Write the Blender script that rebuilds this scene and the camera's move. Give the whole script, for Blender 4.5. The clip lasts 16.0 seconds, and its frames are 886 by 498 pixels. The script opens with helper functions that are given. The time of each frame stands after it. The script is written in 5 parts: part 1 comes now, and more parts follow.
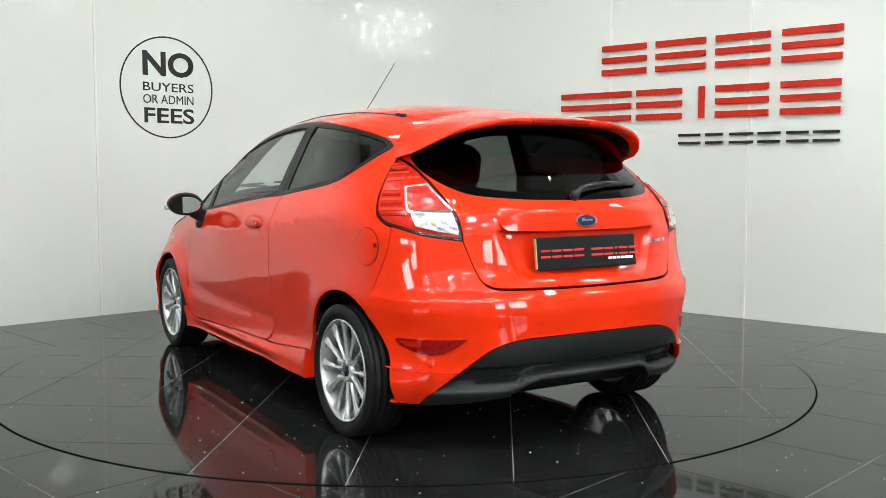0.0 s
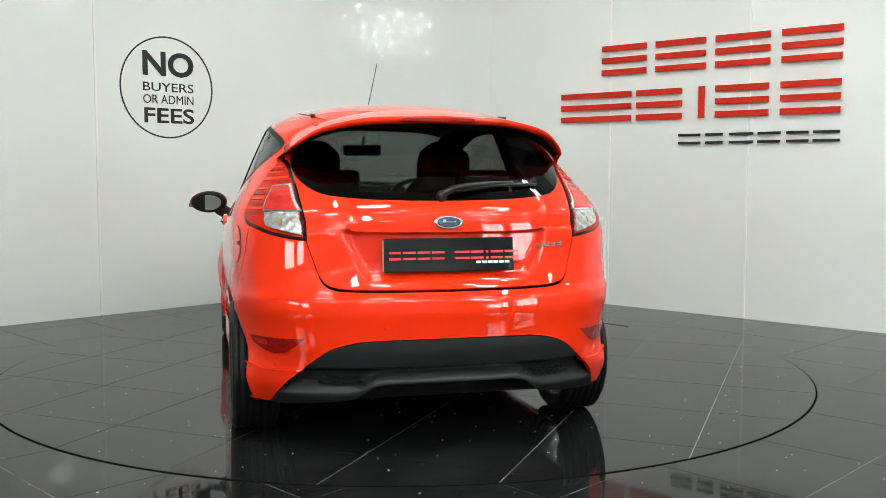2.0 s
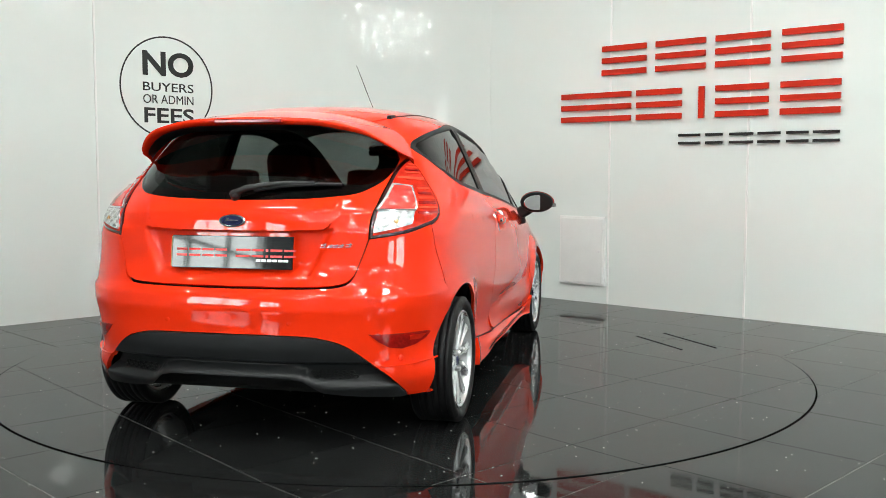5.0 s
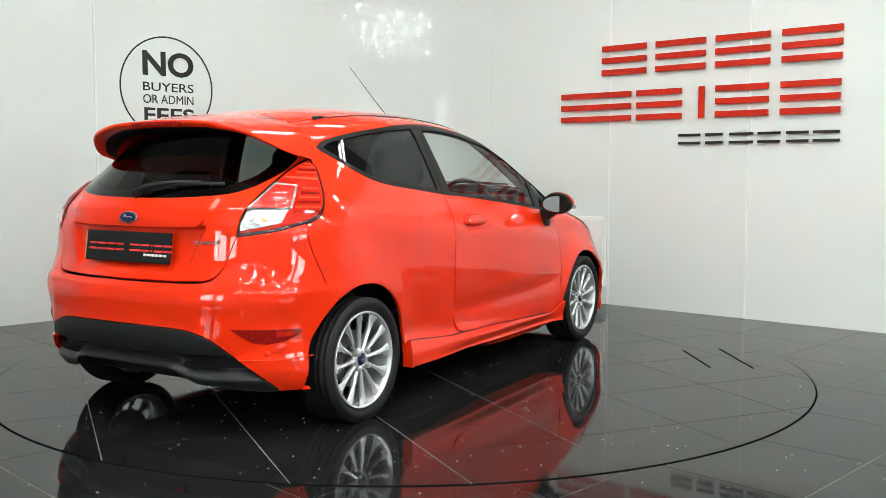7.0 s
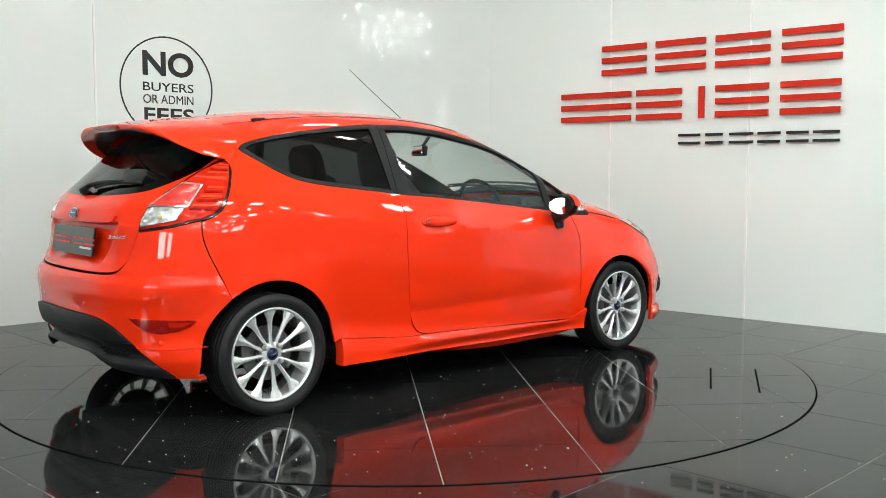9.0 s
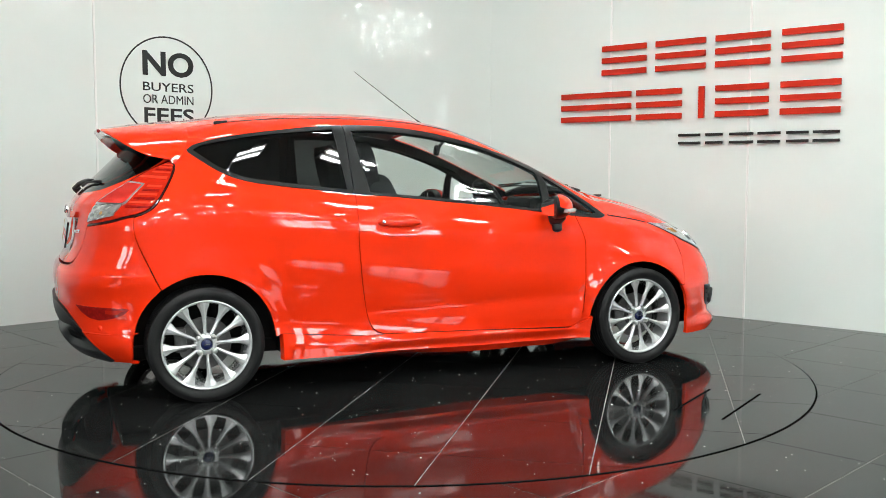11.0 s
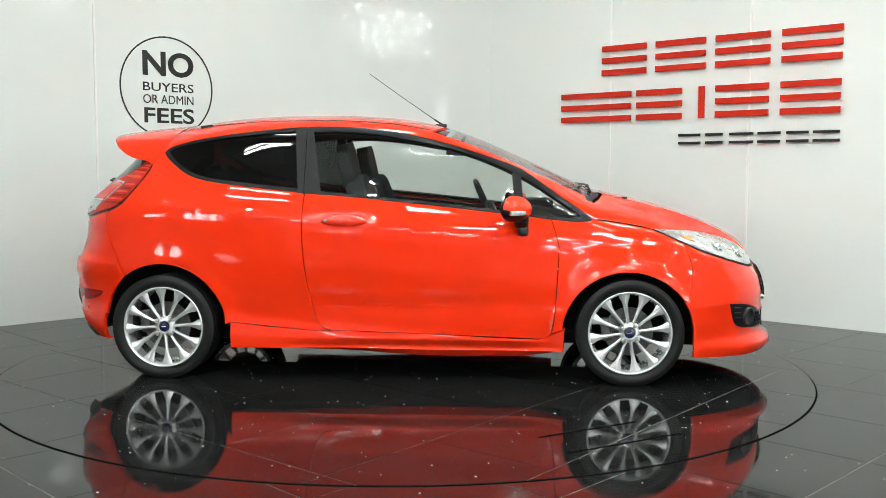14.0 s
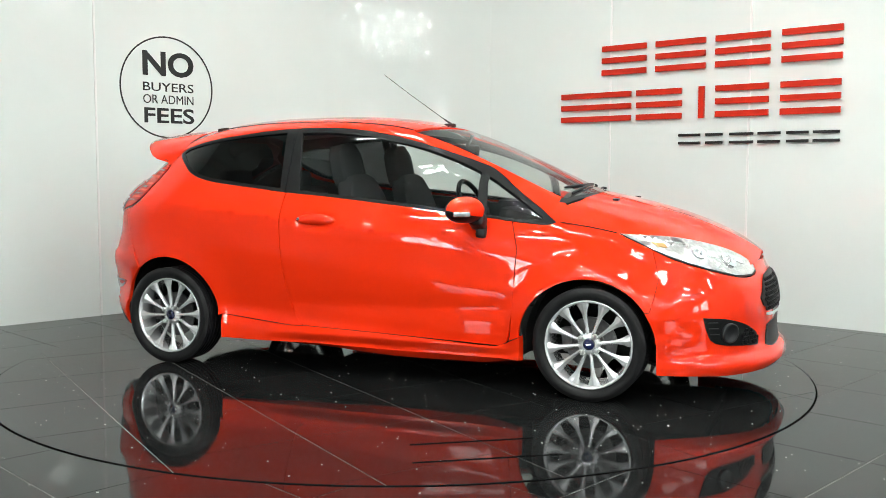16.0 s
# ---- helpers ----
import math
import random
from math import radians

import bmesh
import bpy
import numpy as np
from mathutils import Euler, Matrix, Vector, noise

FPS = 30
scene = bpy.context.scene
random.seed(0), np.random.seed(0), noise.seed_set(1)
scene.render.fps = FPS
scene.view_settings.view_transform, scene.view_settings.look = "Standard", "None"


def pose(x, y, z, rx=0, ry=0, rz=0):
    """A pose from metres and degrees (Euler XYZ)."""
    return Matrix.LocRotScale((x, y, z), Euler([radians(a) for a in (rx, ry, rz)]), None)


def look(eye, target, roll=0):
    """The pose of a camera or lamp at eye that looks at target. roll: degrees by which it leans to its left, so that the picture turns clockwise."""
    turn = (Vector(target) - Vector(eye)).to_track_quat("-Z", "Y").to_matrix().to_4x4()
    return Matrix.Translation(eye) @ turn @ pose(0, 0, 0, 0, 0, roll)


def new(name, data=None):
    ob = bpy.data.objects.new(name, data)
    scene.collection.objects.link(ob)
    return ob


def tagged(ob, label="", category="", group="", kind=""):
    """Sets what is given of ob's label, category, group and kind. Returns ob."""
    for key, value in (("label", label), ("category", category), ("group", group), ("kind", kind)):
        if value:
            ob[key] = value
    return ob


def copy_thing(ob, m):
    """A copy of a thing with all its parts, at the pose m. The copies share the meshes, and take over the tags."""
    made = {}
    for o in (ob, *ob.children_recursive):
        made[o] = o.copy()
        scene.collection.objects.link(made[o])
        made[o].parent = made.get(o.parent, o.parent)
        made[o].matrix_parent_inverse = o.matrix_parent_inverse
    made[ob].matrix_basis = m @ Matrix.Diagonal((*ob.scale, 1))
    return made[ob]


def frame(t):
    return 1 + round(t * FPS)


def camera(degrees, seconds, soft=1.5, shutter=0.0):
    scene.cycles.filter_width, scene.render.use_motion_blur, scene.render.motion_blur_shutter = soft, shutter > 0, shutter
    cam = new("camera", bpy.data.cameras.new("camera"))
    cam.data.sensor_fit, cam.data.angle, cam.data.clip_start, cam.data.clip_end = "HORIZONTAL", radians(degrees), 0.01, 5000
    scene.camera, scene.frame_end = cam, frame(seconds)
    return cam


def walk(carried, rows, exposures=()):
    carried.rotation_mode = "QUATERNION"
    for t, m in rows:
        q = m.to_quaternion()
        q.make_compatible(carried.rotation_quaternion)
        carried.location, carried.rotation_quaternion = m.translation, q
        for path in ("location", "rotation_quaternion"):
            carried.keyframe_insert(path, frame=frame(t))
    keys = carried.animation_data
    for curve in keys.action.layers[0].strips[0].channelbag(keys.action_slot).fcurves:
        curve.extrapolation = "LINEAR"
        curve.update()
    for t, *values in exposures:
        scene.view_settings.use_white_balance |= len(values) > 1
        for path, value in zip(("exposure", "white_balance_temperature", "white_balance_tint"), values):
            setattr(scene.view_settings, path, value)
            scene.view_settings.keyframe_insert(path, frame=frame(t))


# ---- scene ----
# ---- camera: on a stand, level with the car's windows ----
EYE = Vector((0.0, -5.567, 1.114))
YAW, PITCH, ROLL = radians(2.170), radians(-4.633), -0.104
cam = camera(50.04, 16.0, soft=0.8)
AIM = EYE + Vector((math.sin(YAW) * math.cos(PITCH), math.cos(YAW) * math.cos(PITCH), math.sin(PITCH)))
HELD = look(EYE, AIM, -ROLL)
walk(cam, [(0.0, HELD), (16.0, HELD)], exposures=[(0.0, -0.04), (2.0, -0.13), (3.5, -0.07), (8.0, -0.04), (12.5, -0.03), (15.0, 0.05), (16.0, 0.09)])

# ---- world: the hall is closed, only a breath of stray light ----
world = bpy.data.worlds.new("world")
scene.world = world
world.use_nodes = True
world.node_tree.nodes["Background"].inputs[0].default_value = (0.8, 0.85, 0.9, 1)
world.node_tree.nodes["Background"].inputs[1].default_value = 0.02
LIGHT = 85.0          # strength of the ceiling lights' diffusers
HALL_H = 3.9
HALL_END = -11.5


# ---- materials ----
def mat(name, color, rough=0.5, metal=0.0, coat=0.0, var=0.0, scale=8.0, bump=0.0, bscale=60.0, rvar=0.0, spec=0.5,
        emit=0.0, trans=0.0, ior=1.45, alpha=1.0, island=0.0):
    m = bpy.data.materials.new(name)
    m.use_nodes = True
    nt = m.node_tree
    b = nt.nodes["Principled BSDF"]
    col = (*color, 1.0)
    b.inputs["Base Color"].default_value = col
    b.inputs["Roughness"].default_value = rough
    b.inputs["Metallic"].default_value = metal
    b.inputs["Coat Weight"].default_value = coat
    b.inputs["Coat Roughness"].default_value = 0.03
    b.inputs["Specular IOR Level"].default_value = spec
    b.inputs["Transmission Weight"].default_value = trans
    b.inputs["IOR"].default_value = ior
    b.inputs["Alpha"].default_value = alpha
    if emit:
        b.inputs["Emission Color"].default_value = col
        b.inputs["Emission Strength"].default_value = emit
    if var or rvar or bump:
        tc = nt.nodes.new("ShaderNodeTexCoord")

        def noise_node(s, detail):
            n = nt.nodes.new("ShaderNodeTexNoise")
            n.inputs["Scale"].default_value = s
            n.inputs["Detail"].default_value = detail
            nt.links.new(tc.outputs["Object"], n.inputs["Vector"])
            return n.outputs["Fac"]
        big = noise_node(scale, 4.0)
        fine = noise_node(bscale, 3.0)
        if var:
            ramp = nt.nodes.new("ShaderNodeMapRange")
            ramp.inputs["From Min"].default_value, ramp.inputs["From Max"].default_value = 0.3, 0.7
            ramp.inputs["To Min"].default_value, ramp.inputs["To Max"].default_value = 1 - var, 1 + var
            add = nt.nodes.new("ShaderNodeMath")
            add.operation = "MULTIPLY_ADD"
            add.inputs[1].default_value = 0.35
            nt.links.new(fine, add.inputs[0])
            nt.links.new(big, add.inputs[2])
            sub = nt.nodes.new("ShaderNodeMath")
            sub.operation = "SUBTRACT"
            sub.inputs[1].default_value = 0.175
            nt.links.new(add.outputs[0], sub.inputs[0])
            nt.links.new(sub.outputs[0], ramp.inputs["Value"])
            mul = nt.nodes.new("ShaderNodeVectorMath")
            mul.operation = "SCALE"
            mul.inputs[0].default_value = color
            nt.links.new(ramp.outputs[0], mul.inputs["Scale"])
            nt.links.new(mul.outputs[0], b.inputs["Base Color"])
        if rvar:
            rr = nt.nodes.new("ShaderNodeMapRange")
            rr.inputs["From Min"].default_value, rr.inputs["From Max"].default_value = 0.3, 0.7
            rr.inputs["To Min"].default_value, rr.inputs["To Max"].default_value = max(0.01, rough - rvar), rough + rvar
            nt.links.new(big, rr.inputs["Value"])
            nt.links.new(rr.outputs[0], b.inputs["Roughness"])
        if bump:
            bp = nt.nodes.new("ShaderNodeBump")
            bp.inputs["Strength"].default_value = bump
            bp.inputs["Distance"].default_value = 0.01
            nt.links.new(fine, bp.inputs["Height"])
            nt.links.new(bp.outputs[0], b.inputs["Normal"])
    return m


PANEL = mat("wall_panel", (0.775, 0.825, 0.795), 0.06, var=0.012, scale=0.8, bump=0.010, bscale=2.2, rvar=0.02, spec=0.45)
SEAM = mat("seam_strip", (0.86, 0.87, 0.85), 0.3, var=0.03)
TILE = mat("floor_tile", (0.011, 0.0115, 0.0115), 0.05, var=0.35, scale=4.0, bump=0.004, bscale=60.0, rvar=0.04, spec=0.19)
GROUT = mat("grout", (0.32, 0.32, 0.30), 0.8, var=0.2, scale=20)
# near-black that stands for the shade inside floor gaps and slots
GAP_SHADE = mat("gap_shade", (0.004, 0.004, 0.004), 0.9, spec=0.0)
CEIL = mat("ceiling_paint", (0.72, 0.73, 0.72), 0.8, var=0.04, scale=1.5)
DARKWALL = mat("far_wall_paint", (0.24, 0.245, 0.24), 0.7, var=0.06, scale=1.2)
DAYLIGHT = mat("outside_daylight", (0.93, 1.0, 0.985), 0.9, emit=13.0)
GLOW = mat("light_diffuser", (0.945, 1.0, 0.972), 0.5, emit=LIGHT)
SPOT = mat("spot_lens", (1.0, 0.99, 0.95), 0.5, emit=520.0)
FIXT = mat("fixture_white", (0.8, 0.8, 0.8), 0.4, var=0.03)
LOGO_RED = mat("sign_red", (0.55, 0.026, 0.010), 0.30, var=0.05, scale=4, spec=0.25)
BLACK_VINYL = mat("black_vinyl", (0.012, 0.013, 0.012), 0.4, var=0.1)
CRUMB = mat("pale_crumb", (0.6, 0.6, 0.57), 0.8)
WHITE_PAINT = mat("white_paint", (0.80, 0.81, 0.79), 0.35, var=0.02)


# ---- mesh helpers ----
def mesh_object(name, bm, material, smooth=False):
    me = bpy.data.meshes.new(name)
    bm.to_mesh(me)
    bm.free()
    me.materials.append(material)
    if smooth:
        for p in me.polygons:
            p.use_smooth = True
    return new(name, me)


def part(name, bm, material, parent, label="", smooth=False):
    ob = mesh_object(name, bm, material, smooth) if isinstance(bm, bmesh.types.BMesh) else new(name, bm)
    ob.parent = parent
    if label:
        tagged(ob, label=label)
    return ob


def empty(name, m=None, **tags):
    ob = new(name)
    ob.empty_display_size = 0.2
    if m is not None:
        ob.matrix_basis = m
    return tagged(ob, **tags)


def add_box(bm, c, s, rot=None, bevel=0.0):
    """A box of centre c and full size s in bm."""
    m = Matrix.Translation(c) @ (rot.to_4x4() if rot else Matrix()) @ Matrix.Diagonal((*s, 1))
    r = bmesh.ops.create_cube(bm, size=1.0, matrix=m)
    if bevel:
        es = list({e for v in r["verts"] for e in v.link_edges})
        bmesh.ops.bevel(bm, geom=es, offset=bevel, segments=2, affect="EDGES", profile=0.6)
    return r["verts"]


def box(c, s, rot=None, bevel=0.0):
    bm = bmesh.new()
    add_box(bm, c, s, rot, bevel)
    return bm


def prism(poly, h0, h1):
    """A polygon of (x, y) drawn out from z = h0 to h1."""
    bm = bmesh.new()
    lo = [bm.verts.new((x, y, h0)) for x, y in poly]
    hi = [bm.verts.new((x, y, h1)) for x, y in poly]
    bm.faces.new(lo[::-1])
    bm.faces.new(hi)
    for i in range(len(poly)):
        j = (i + 1) % len(poly)
        bm.faces.new((lo[i], lo[j], hi[j], hi[i]))
    bmesh.ops.recalc_face_normals(bm, faces=bm.faces)
    return bm


def lathe(profile, n=48, axis="Y", closed=False):
    """A profile of (radius, height) turned about an axis."""
    bm = bmesh.new()
    rings = []
    for r, h in profile:
        ring = []
        for i in range(n):
            a = 2 * math.pi * i / n
            c, s = r * math.cos(a), r * math.sin(a)
            ring.append(bm.verts.new((c, h, s) if axis == "Y" else (c, s, h)))
        rings.append(ring)
    pairs = list(zip(rings, rings[1:])) + ([(rings[-1], rings[0])] if closed else [])
    for a, b in pairs:
        for i in range(n):
            j = (i + 1) % n
            bm.faces.new((a[i], a[j], b[j], b[i]))
    if not closed:
        for ring in (rings[0], rings[-1]):
            bm.faces.new(ring)
    bmesh.ops.recalc_face_normals(bm, faces=bm.faces)
    return bm


def tube(points, radius, n=8, taper=1.0):
    bm = bmesh.new()
    pts = [Vector(p) for p in points]
    rings = []
    for i, p in enumerate(pts):
        d = (pts[min(i + 1, len(pts) - 1)] - pts[max(i - 1, 0)]).normalized()
        a = d.orthogonal().normalized()
        b = d.cross(a)
        r = radius * (1 + (taper - 1) * i / max(1, len(pts) - 1))
        rings.append([bm.verts.new(p + r * (a * math.cos(k * 2 * math.pi / n) + b * math.sin(k * 2 * math.pi / n))) for k in range(n)])
    for a, b in zip(rings, rings[1:]):
        off = min(range(n), key=lambda o: sum((a[k].co - b[(k + o) % n].co).length for k in range(n)))
        for k in range(n):
            bm.faces.new((a[k], a[(k + 1) % n], b[(k + 1 + off) % n], b[(k + off) % n]))
    bm.faces.new(rings[0])
    bm.faces.new(rings[-1])
    bmesh.ops.recalc_face_normals(bm, faces=bm.faces)
    return bm


# ---- the room: two panelled walls that meet in a rounded corner ----
R0, RD = Vector((1.700, 2.381)), Vector((0.7335, -0.6797))      # point on the wall with the lettering, and along it
L0, LD = Vector((-2.944, 1.342)), Vector((0.7472, 0.6646))      # the same for the wall with the round sign
RN, LN = Vector((-RD.y, RD.x)) * -1, Vector((-LD.y, LD.x)) * -1  # normals into the room
if RN.dot(-R0) < 0:
    RN = -RN
if LN.dot(-L0) < 0:
    LN = -LN
R_TAN, L_TAN = R0 - 1.27 * RD, L0 + 2.885 * LD                  # where the rounded corner begins


def corner_points(n):
    """The rounded corner, from the left wall's end to the right wall's end."""
    c = L_TAN + LN * 0.955
    a0, a1 = math.atan2(-LN.y, -LN.x), math.atan2(-RN.y, -RN.x)
    pts = []
    for i in range(n + 1):
        a = a0 + (a1 - a0) * i / n
        base = Vector((c.x + 0.955 * math.cos(a), c.y + 0.955 * math.sin(a)))
        pts.append(base)
    miss = R_TAN - pts[-1]
    return [p + miss * (i / n) for i, p in enumerate(pts)]


def strip_wall(name, pts, z0, z1, depth, material, inward):
    """A wall of even depth along pts, its face towards inward."""
    bm = bmesh.new()
    back = []
    for i, p in enumerate(pts):
        d = (pts[min(i + 1, len(pts) - 1)] - pts[max(i - 1, 0)]).normalized()
        nrm = Vector((-d.y, d.x))
        if nrm.dot(inward - p) > 0:
            nrm = -nrm
        back.append(p + nrm * depth)
    loop = list(pts) + back[::-1]
    lo = [bm.verts.new((p.x, p.y, z0)) for p in loop]
    hi = [bm.verts.new((p.x, p.y, z1)) for p in loop]
    n, k = len(loop), len(pts)
    for i in range(n):
        j = (i + 1) % n
        bm.faces.new((lo[i], lo[j], hi[j], hi[i]))
    for i in range(k - 1):
        bm.faces.new((hi[i], hi[i + 1], hi[n - 2 - i], hi[n - 1 - i]))
        bm.faces.new((lo[i + 1], lo[i], lo[n - 1 - i], lo[n - 2 - i]))
    bmesh.ops.recalc_face_normals(bm, faces=bm.faces)
    return bm


def build_walls():
    centre = Vector((0, 0))
    wall_r = tagged(mesh_object("wall_right", strip_wall("w", [R_TAN - RN * 0.012, R0 + 5.2 * RD - RN * 0.012], 0, HALL_H, 0.12, WHITE_PAINT, centre), WHITE_PAINT),
                    "white wall clad in glossy laminate panels", "wall", kind="structure")
    wall_l = tagged(mesh_object("wall_left", strip_wall("w", [L0 - 3.6 * LD - LN * 0.012, L_TAN - LN * 0.012], 0, HALL_H, 0.12, WHITE_PAINT, centre), WHITE_PAINT),
                    "white wall clad in glossy laminate panels", "wall", kind="structure")
    cp = corner_points(24)
    wall_c = tagged(mesh_object("wall_corner", strip_wall("w", [p + (p - Vector((0, 2.6))).normalized() * 0.012 for p in cp], 0, HALL_H, 0.12, WHITE_PAINT, centre), WHITE_PAINT),
                    "rounded white corner between the two walls", "wall", kind="structure")

    def run(wall, a, d, nrm, cuts):
        for s0, s1 in zip(cuts, cuts[1:]):
            p0, p1 = a + d * (s0 + 0.002), a + d * (s1 - 0.002)
            part("panel", strip_wall("p", [p0, p1], -0.0035, HALL_H - 0.01, 0.010, PANEL, centre), PANEL, wall)
        for s in cuts[1:-1]:
            p = a + d * s + nrm * 0.002
            part("joint_strip", box((p.x, p.y, HALL_H / 2), (0.016, 0.010, HALL_H - 0.02), Matrix.Rotation(math.atan2(d.y, d.x), 3, "Z"), 0.0015), SEAM, wall)
    run(wall_r, R0, RD, RN, [-1.27, 0.0, 1.2, 2.4, 3.6, 5.2])
    run(wall_l, L0, LD, LN, [-3.6, -1.64, 0.76])
    cp = [L0 + LD * (0.762 + (2.885 - 0.762) * i / 6) for i in range(6)] + cp
    q = L0 + LD * 0.76 + LN * 0.002
    part("joint_strip", box((q.x, q.y, HALL_H / 2), (0.016, 0.010, HALL_H - 0.02), Matrix.Rotation(math.atan2(LD.y, LD.x), 3, "Z"), 0.0015), SEAM, wall_l)
    curved = strip_wall("p", cp, -0.0035, HALL_H - 0.01, 0.010, PANEL, centre)
    for e in curved.edges:
        e.smooth = e.calc_face_angle(0.0) < 0.5
    part("panel", curved, PANEL, wall_c, smooth=True)
    # the rest of the hall, never in view
    a, b = R0 + 5.2 * RD, L0 - 3.6 * LD
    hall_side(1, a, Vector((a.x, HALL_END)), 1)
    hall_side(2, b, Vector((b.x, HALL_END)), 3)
    tagged(mesh_object("wall_hall_3", strip_wall("w", [Vector((b.x, HALL_END)), Vector((a.x, HALL_END))], 0, HALL_H, 0.12, DARKWALL, Vector((0, -4))), DARKWALL),
           "plain grey wall of the hall", "wall", kind="structure")
    c = prism([(-8, -12), (8, -12), (8, 5), (-8, 5)], HALL_H, HALL_H + 0.12)
    tagged(mesh_object("ceiling", c, CEIL), "plain pale ceiling", "ceiling", kind="structure")


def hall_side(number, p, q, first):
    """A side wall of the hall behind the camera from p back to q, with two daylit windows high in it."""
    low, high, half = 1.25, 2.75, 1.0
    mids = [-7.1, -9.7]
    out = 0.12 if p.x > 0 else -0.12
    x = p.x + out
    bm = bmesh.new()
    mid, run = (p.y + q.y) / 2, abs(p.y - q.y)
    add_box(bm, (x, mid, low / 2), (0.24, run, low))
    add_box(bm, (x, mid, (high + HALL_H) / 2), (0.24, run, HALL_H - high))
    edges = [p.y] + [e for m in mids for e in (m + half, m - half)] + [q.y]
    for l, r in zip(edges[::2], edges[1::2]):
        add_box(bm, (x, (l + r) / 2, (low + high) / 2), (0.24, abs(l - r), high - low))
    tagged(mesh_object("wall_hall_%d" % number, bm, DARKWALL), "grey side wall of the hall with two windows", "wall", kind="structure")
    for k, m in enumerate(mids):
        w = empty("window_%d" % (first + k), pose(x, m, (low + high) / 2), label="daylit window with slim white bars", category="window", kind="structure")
        fr = bmesh.new()
        for s in (-1, 1):
            add_box(fr, (0, s * (half - 0.03), 0), (0.08, 0.06, high - low))
            add_box(fr, (0, 0, s * (high - low - 0.06) / 2), (0.08, 2 * half - 0.12, 0.06))
        part("window_frame", fr, WHITE_PAINT, w)
        for y in (-0.33, 0.33):
            part("window_bar", box((0, y, 0), (0.06, 0.045, high - low - 0.12)), WHITE_PAINT, w)
        part("window_bar", box((0, 0, 0.12), (0.05, 2 * half - 0.12, 0.045)), WHITE_PAINT, w)
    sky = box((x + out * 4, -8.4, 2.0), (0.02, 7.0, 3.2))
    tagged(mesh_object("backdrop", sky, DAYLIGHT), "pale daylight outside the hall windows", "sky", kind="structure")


TABLE_R = 2.258


def clip_poly(poly, a, b):
    """Cut a polygon by the line through a with normal b, keeping the side that b points from."""
    out = []
    for i, p in enumerate(poly):
        q = poly[(i + 1) % len(poly)]
        dp, dq = (p - a).dot(b), (q - a).dot(b)
        if dp <= 0:
            out.append(p)
        if (dp < 0 < dq) or (dq < 0 < dp):
            out.append(p + (q - p) * (dp / (dp - dq)))
    return out


def lights():
    made = None
    spots = [(x * 1.75 + (0.4 if r % 2 else 0.0), y) for r, y in enumerate((1.3, -0.5, -2.3, -4.1, -5.9, -7.7, -9.5)) for x in (-2, -1, 0, 1, 2, 3)
             if not (r == 0 and x != 0) and not (r == 1 and abs(x) > 2) and not (x == -2 and r < 5)]
    for x, y in spots:
        m = pose(x, y, HALL_H - 0.06)
        if made is None:
            made = empty("ceiling_light", m, label="small white ceiling light with two glowing tubes", category="ceiling light", group="ceiling lights")
            part("housing", box((0, 0, 0.03), (0.66, 0.24, 0.05), bevel=0.006), FIXT, made)
            for dy in (-0.06, 0.06):
                part("light_tube", box((0, dy, -0.004), (0.60, 0.055, 0.014), bevel=0.004), GLOW, made)
        else:
            copy_thing(made, m)
    one = None
    for x, y in ((-3.3, -2.9), (-2.1, -3.3), (-0.8, -3.1), (0.7, -3.2), (2.0, -3.0), (3.3, -3.2), (-2.6, -6.6), (-0.6, -6.8), (1.4, -6.5), (3.2, -6.8)):
        m = pose(x, y, HALL_H - 0.30)
        if one is None:
            one = empty("spot_light", m, label="small white spotlight hanging under the ceiling", category="spotlight", group="spotlights")
            part("spot_can", lathe([(0.052, 0.0), (0.060, 0.0), (0.060, 0.16), (0.02, 0.18)], 24, "Z"), FIXT, one, smooth=False)
            part("spot_stem", lathe([(0.010, 0.18), (0.010, 0.30)], 12, "Z"), FIXT, one)
            part("spot_lens", lathe([(0.048, -0.004), (0.048, -0.001)], 24, "Z"), SPOT, one, "glowing round lens")
        else:
            copy_thing(one, m)

# ---- materials of the car ----
PAINT = mat("orange_red_paint", (0.88, 0.031, 0.005), 0.45, coat=1.0, var=0.02, scale=3.0, spec=0.0)
PLASTIC = mat("black_plastic", (0.015, 0.016, 0.017), 0.42, spec=0.4, var=0.12, scale=6, bump=0.06, bscale=500)
GLOSS_BLACK = mat("gloss_black_trim", (0.010, 0.011, 0.011), 0.38, var=0.05, spec=0.18)
RUBBER = mat("tyre_rubber", (0.009, 0.009, 0.0095), 0.55, spec=0.3, var=0.25, scale=14, bump=0.08, bscale=160, rvar=0.12)
ALLOY = mat("silver_alloy", (0.80, 0.81, 0.82), 0.27, metal=0.7, var=0.05, scale=30, coat=0.4)
STEEL = mat("brake_steel", (0.10, 0.10, 0.10), 0.5, metal=0.6, var=0.2, scale=30)
CHROME = mat("chrome", (0.82, 0.83, 0.85), 0.06, metal=1.0)
BLUE = mat("emblem_blue", (0.005, 0.009, 0.05), 0.2, coat=0.6)
# for dark hidden parts, and for shade drawn in the panel gaps
DARK = mat("dark_parts_and_gap_shade", (0.006, 0.006, 0.006), 0.9)
TRIM = mat("dark_cabin_trim", (0.020, 0.021, 0.022), 0.7, var=0.2, scale=12, bump=0.1, bscale=300)
CLOTH = mat("charcoal_seat_cloth", (0.022, 0.023, 0.025), 0.9, var=0.25, scale=25, bump=0.3, bscale=450)
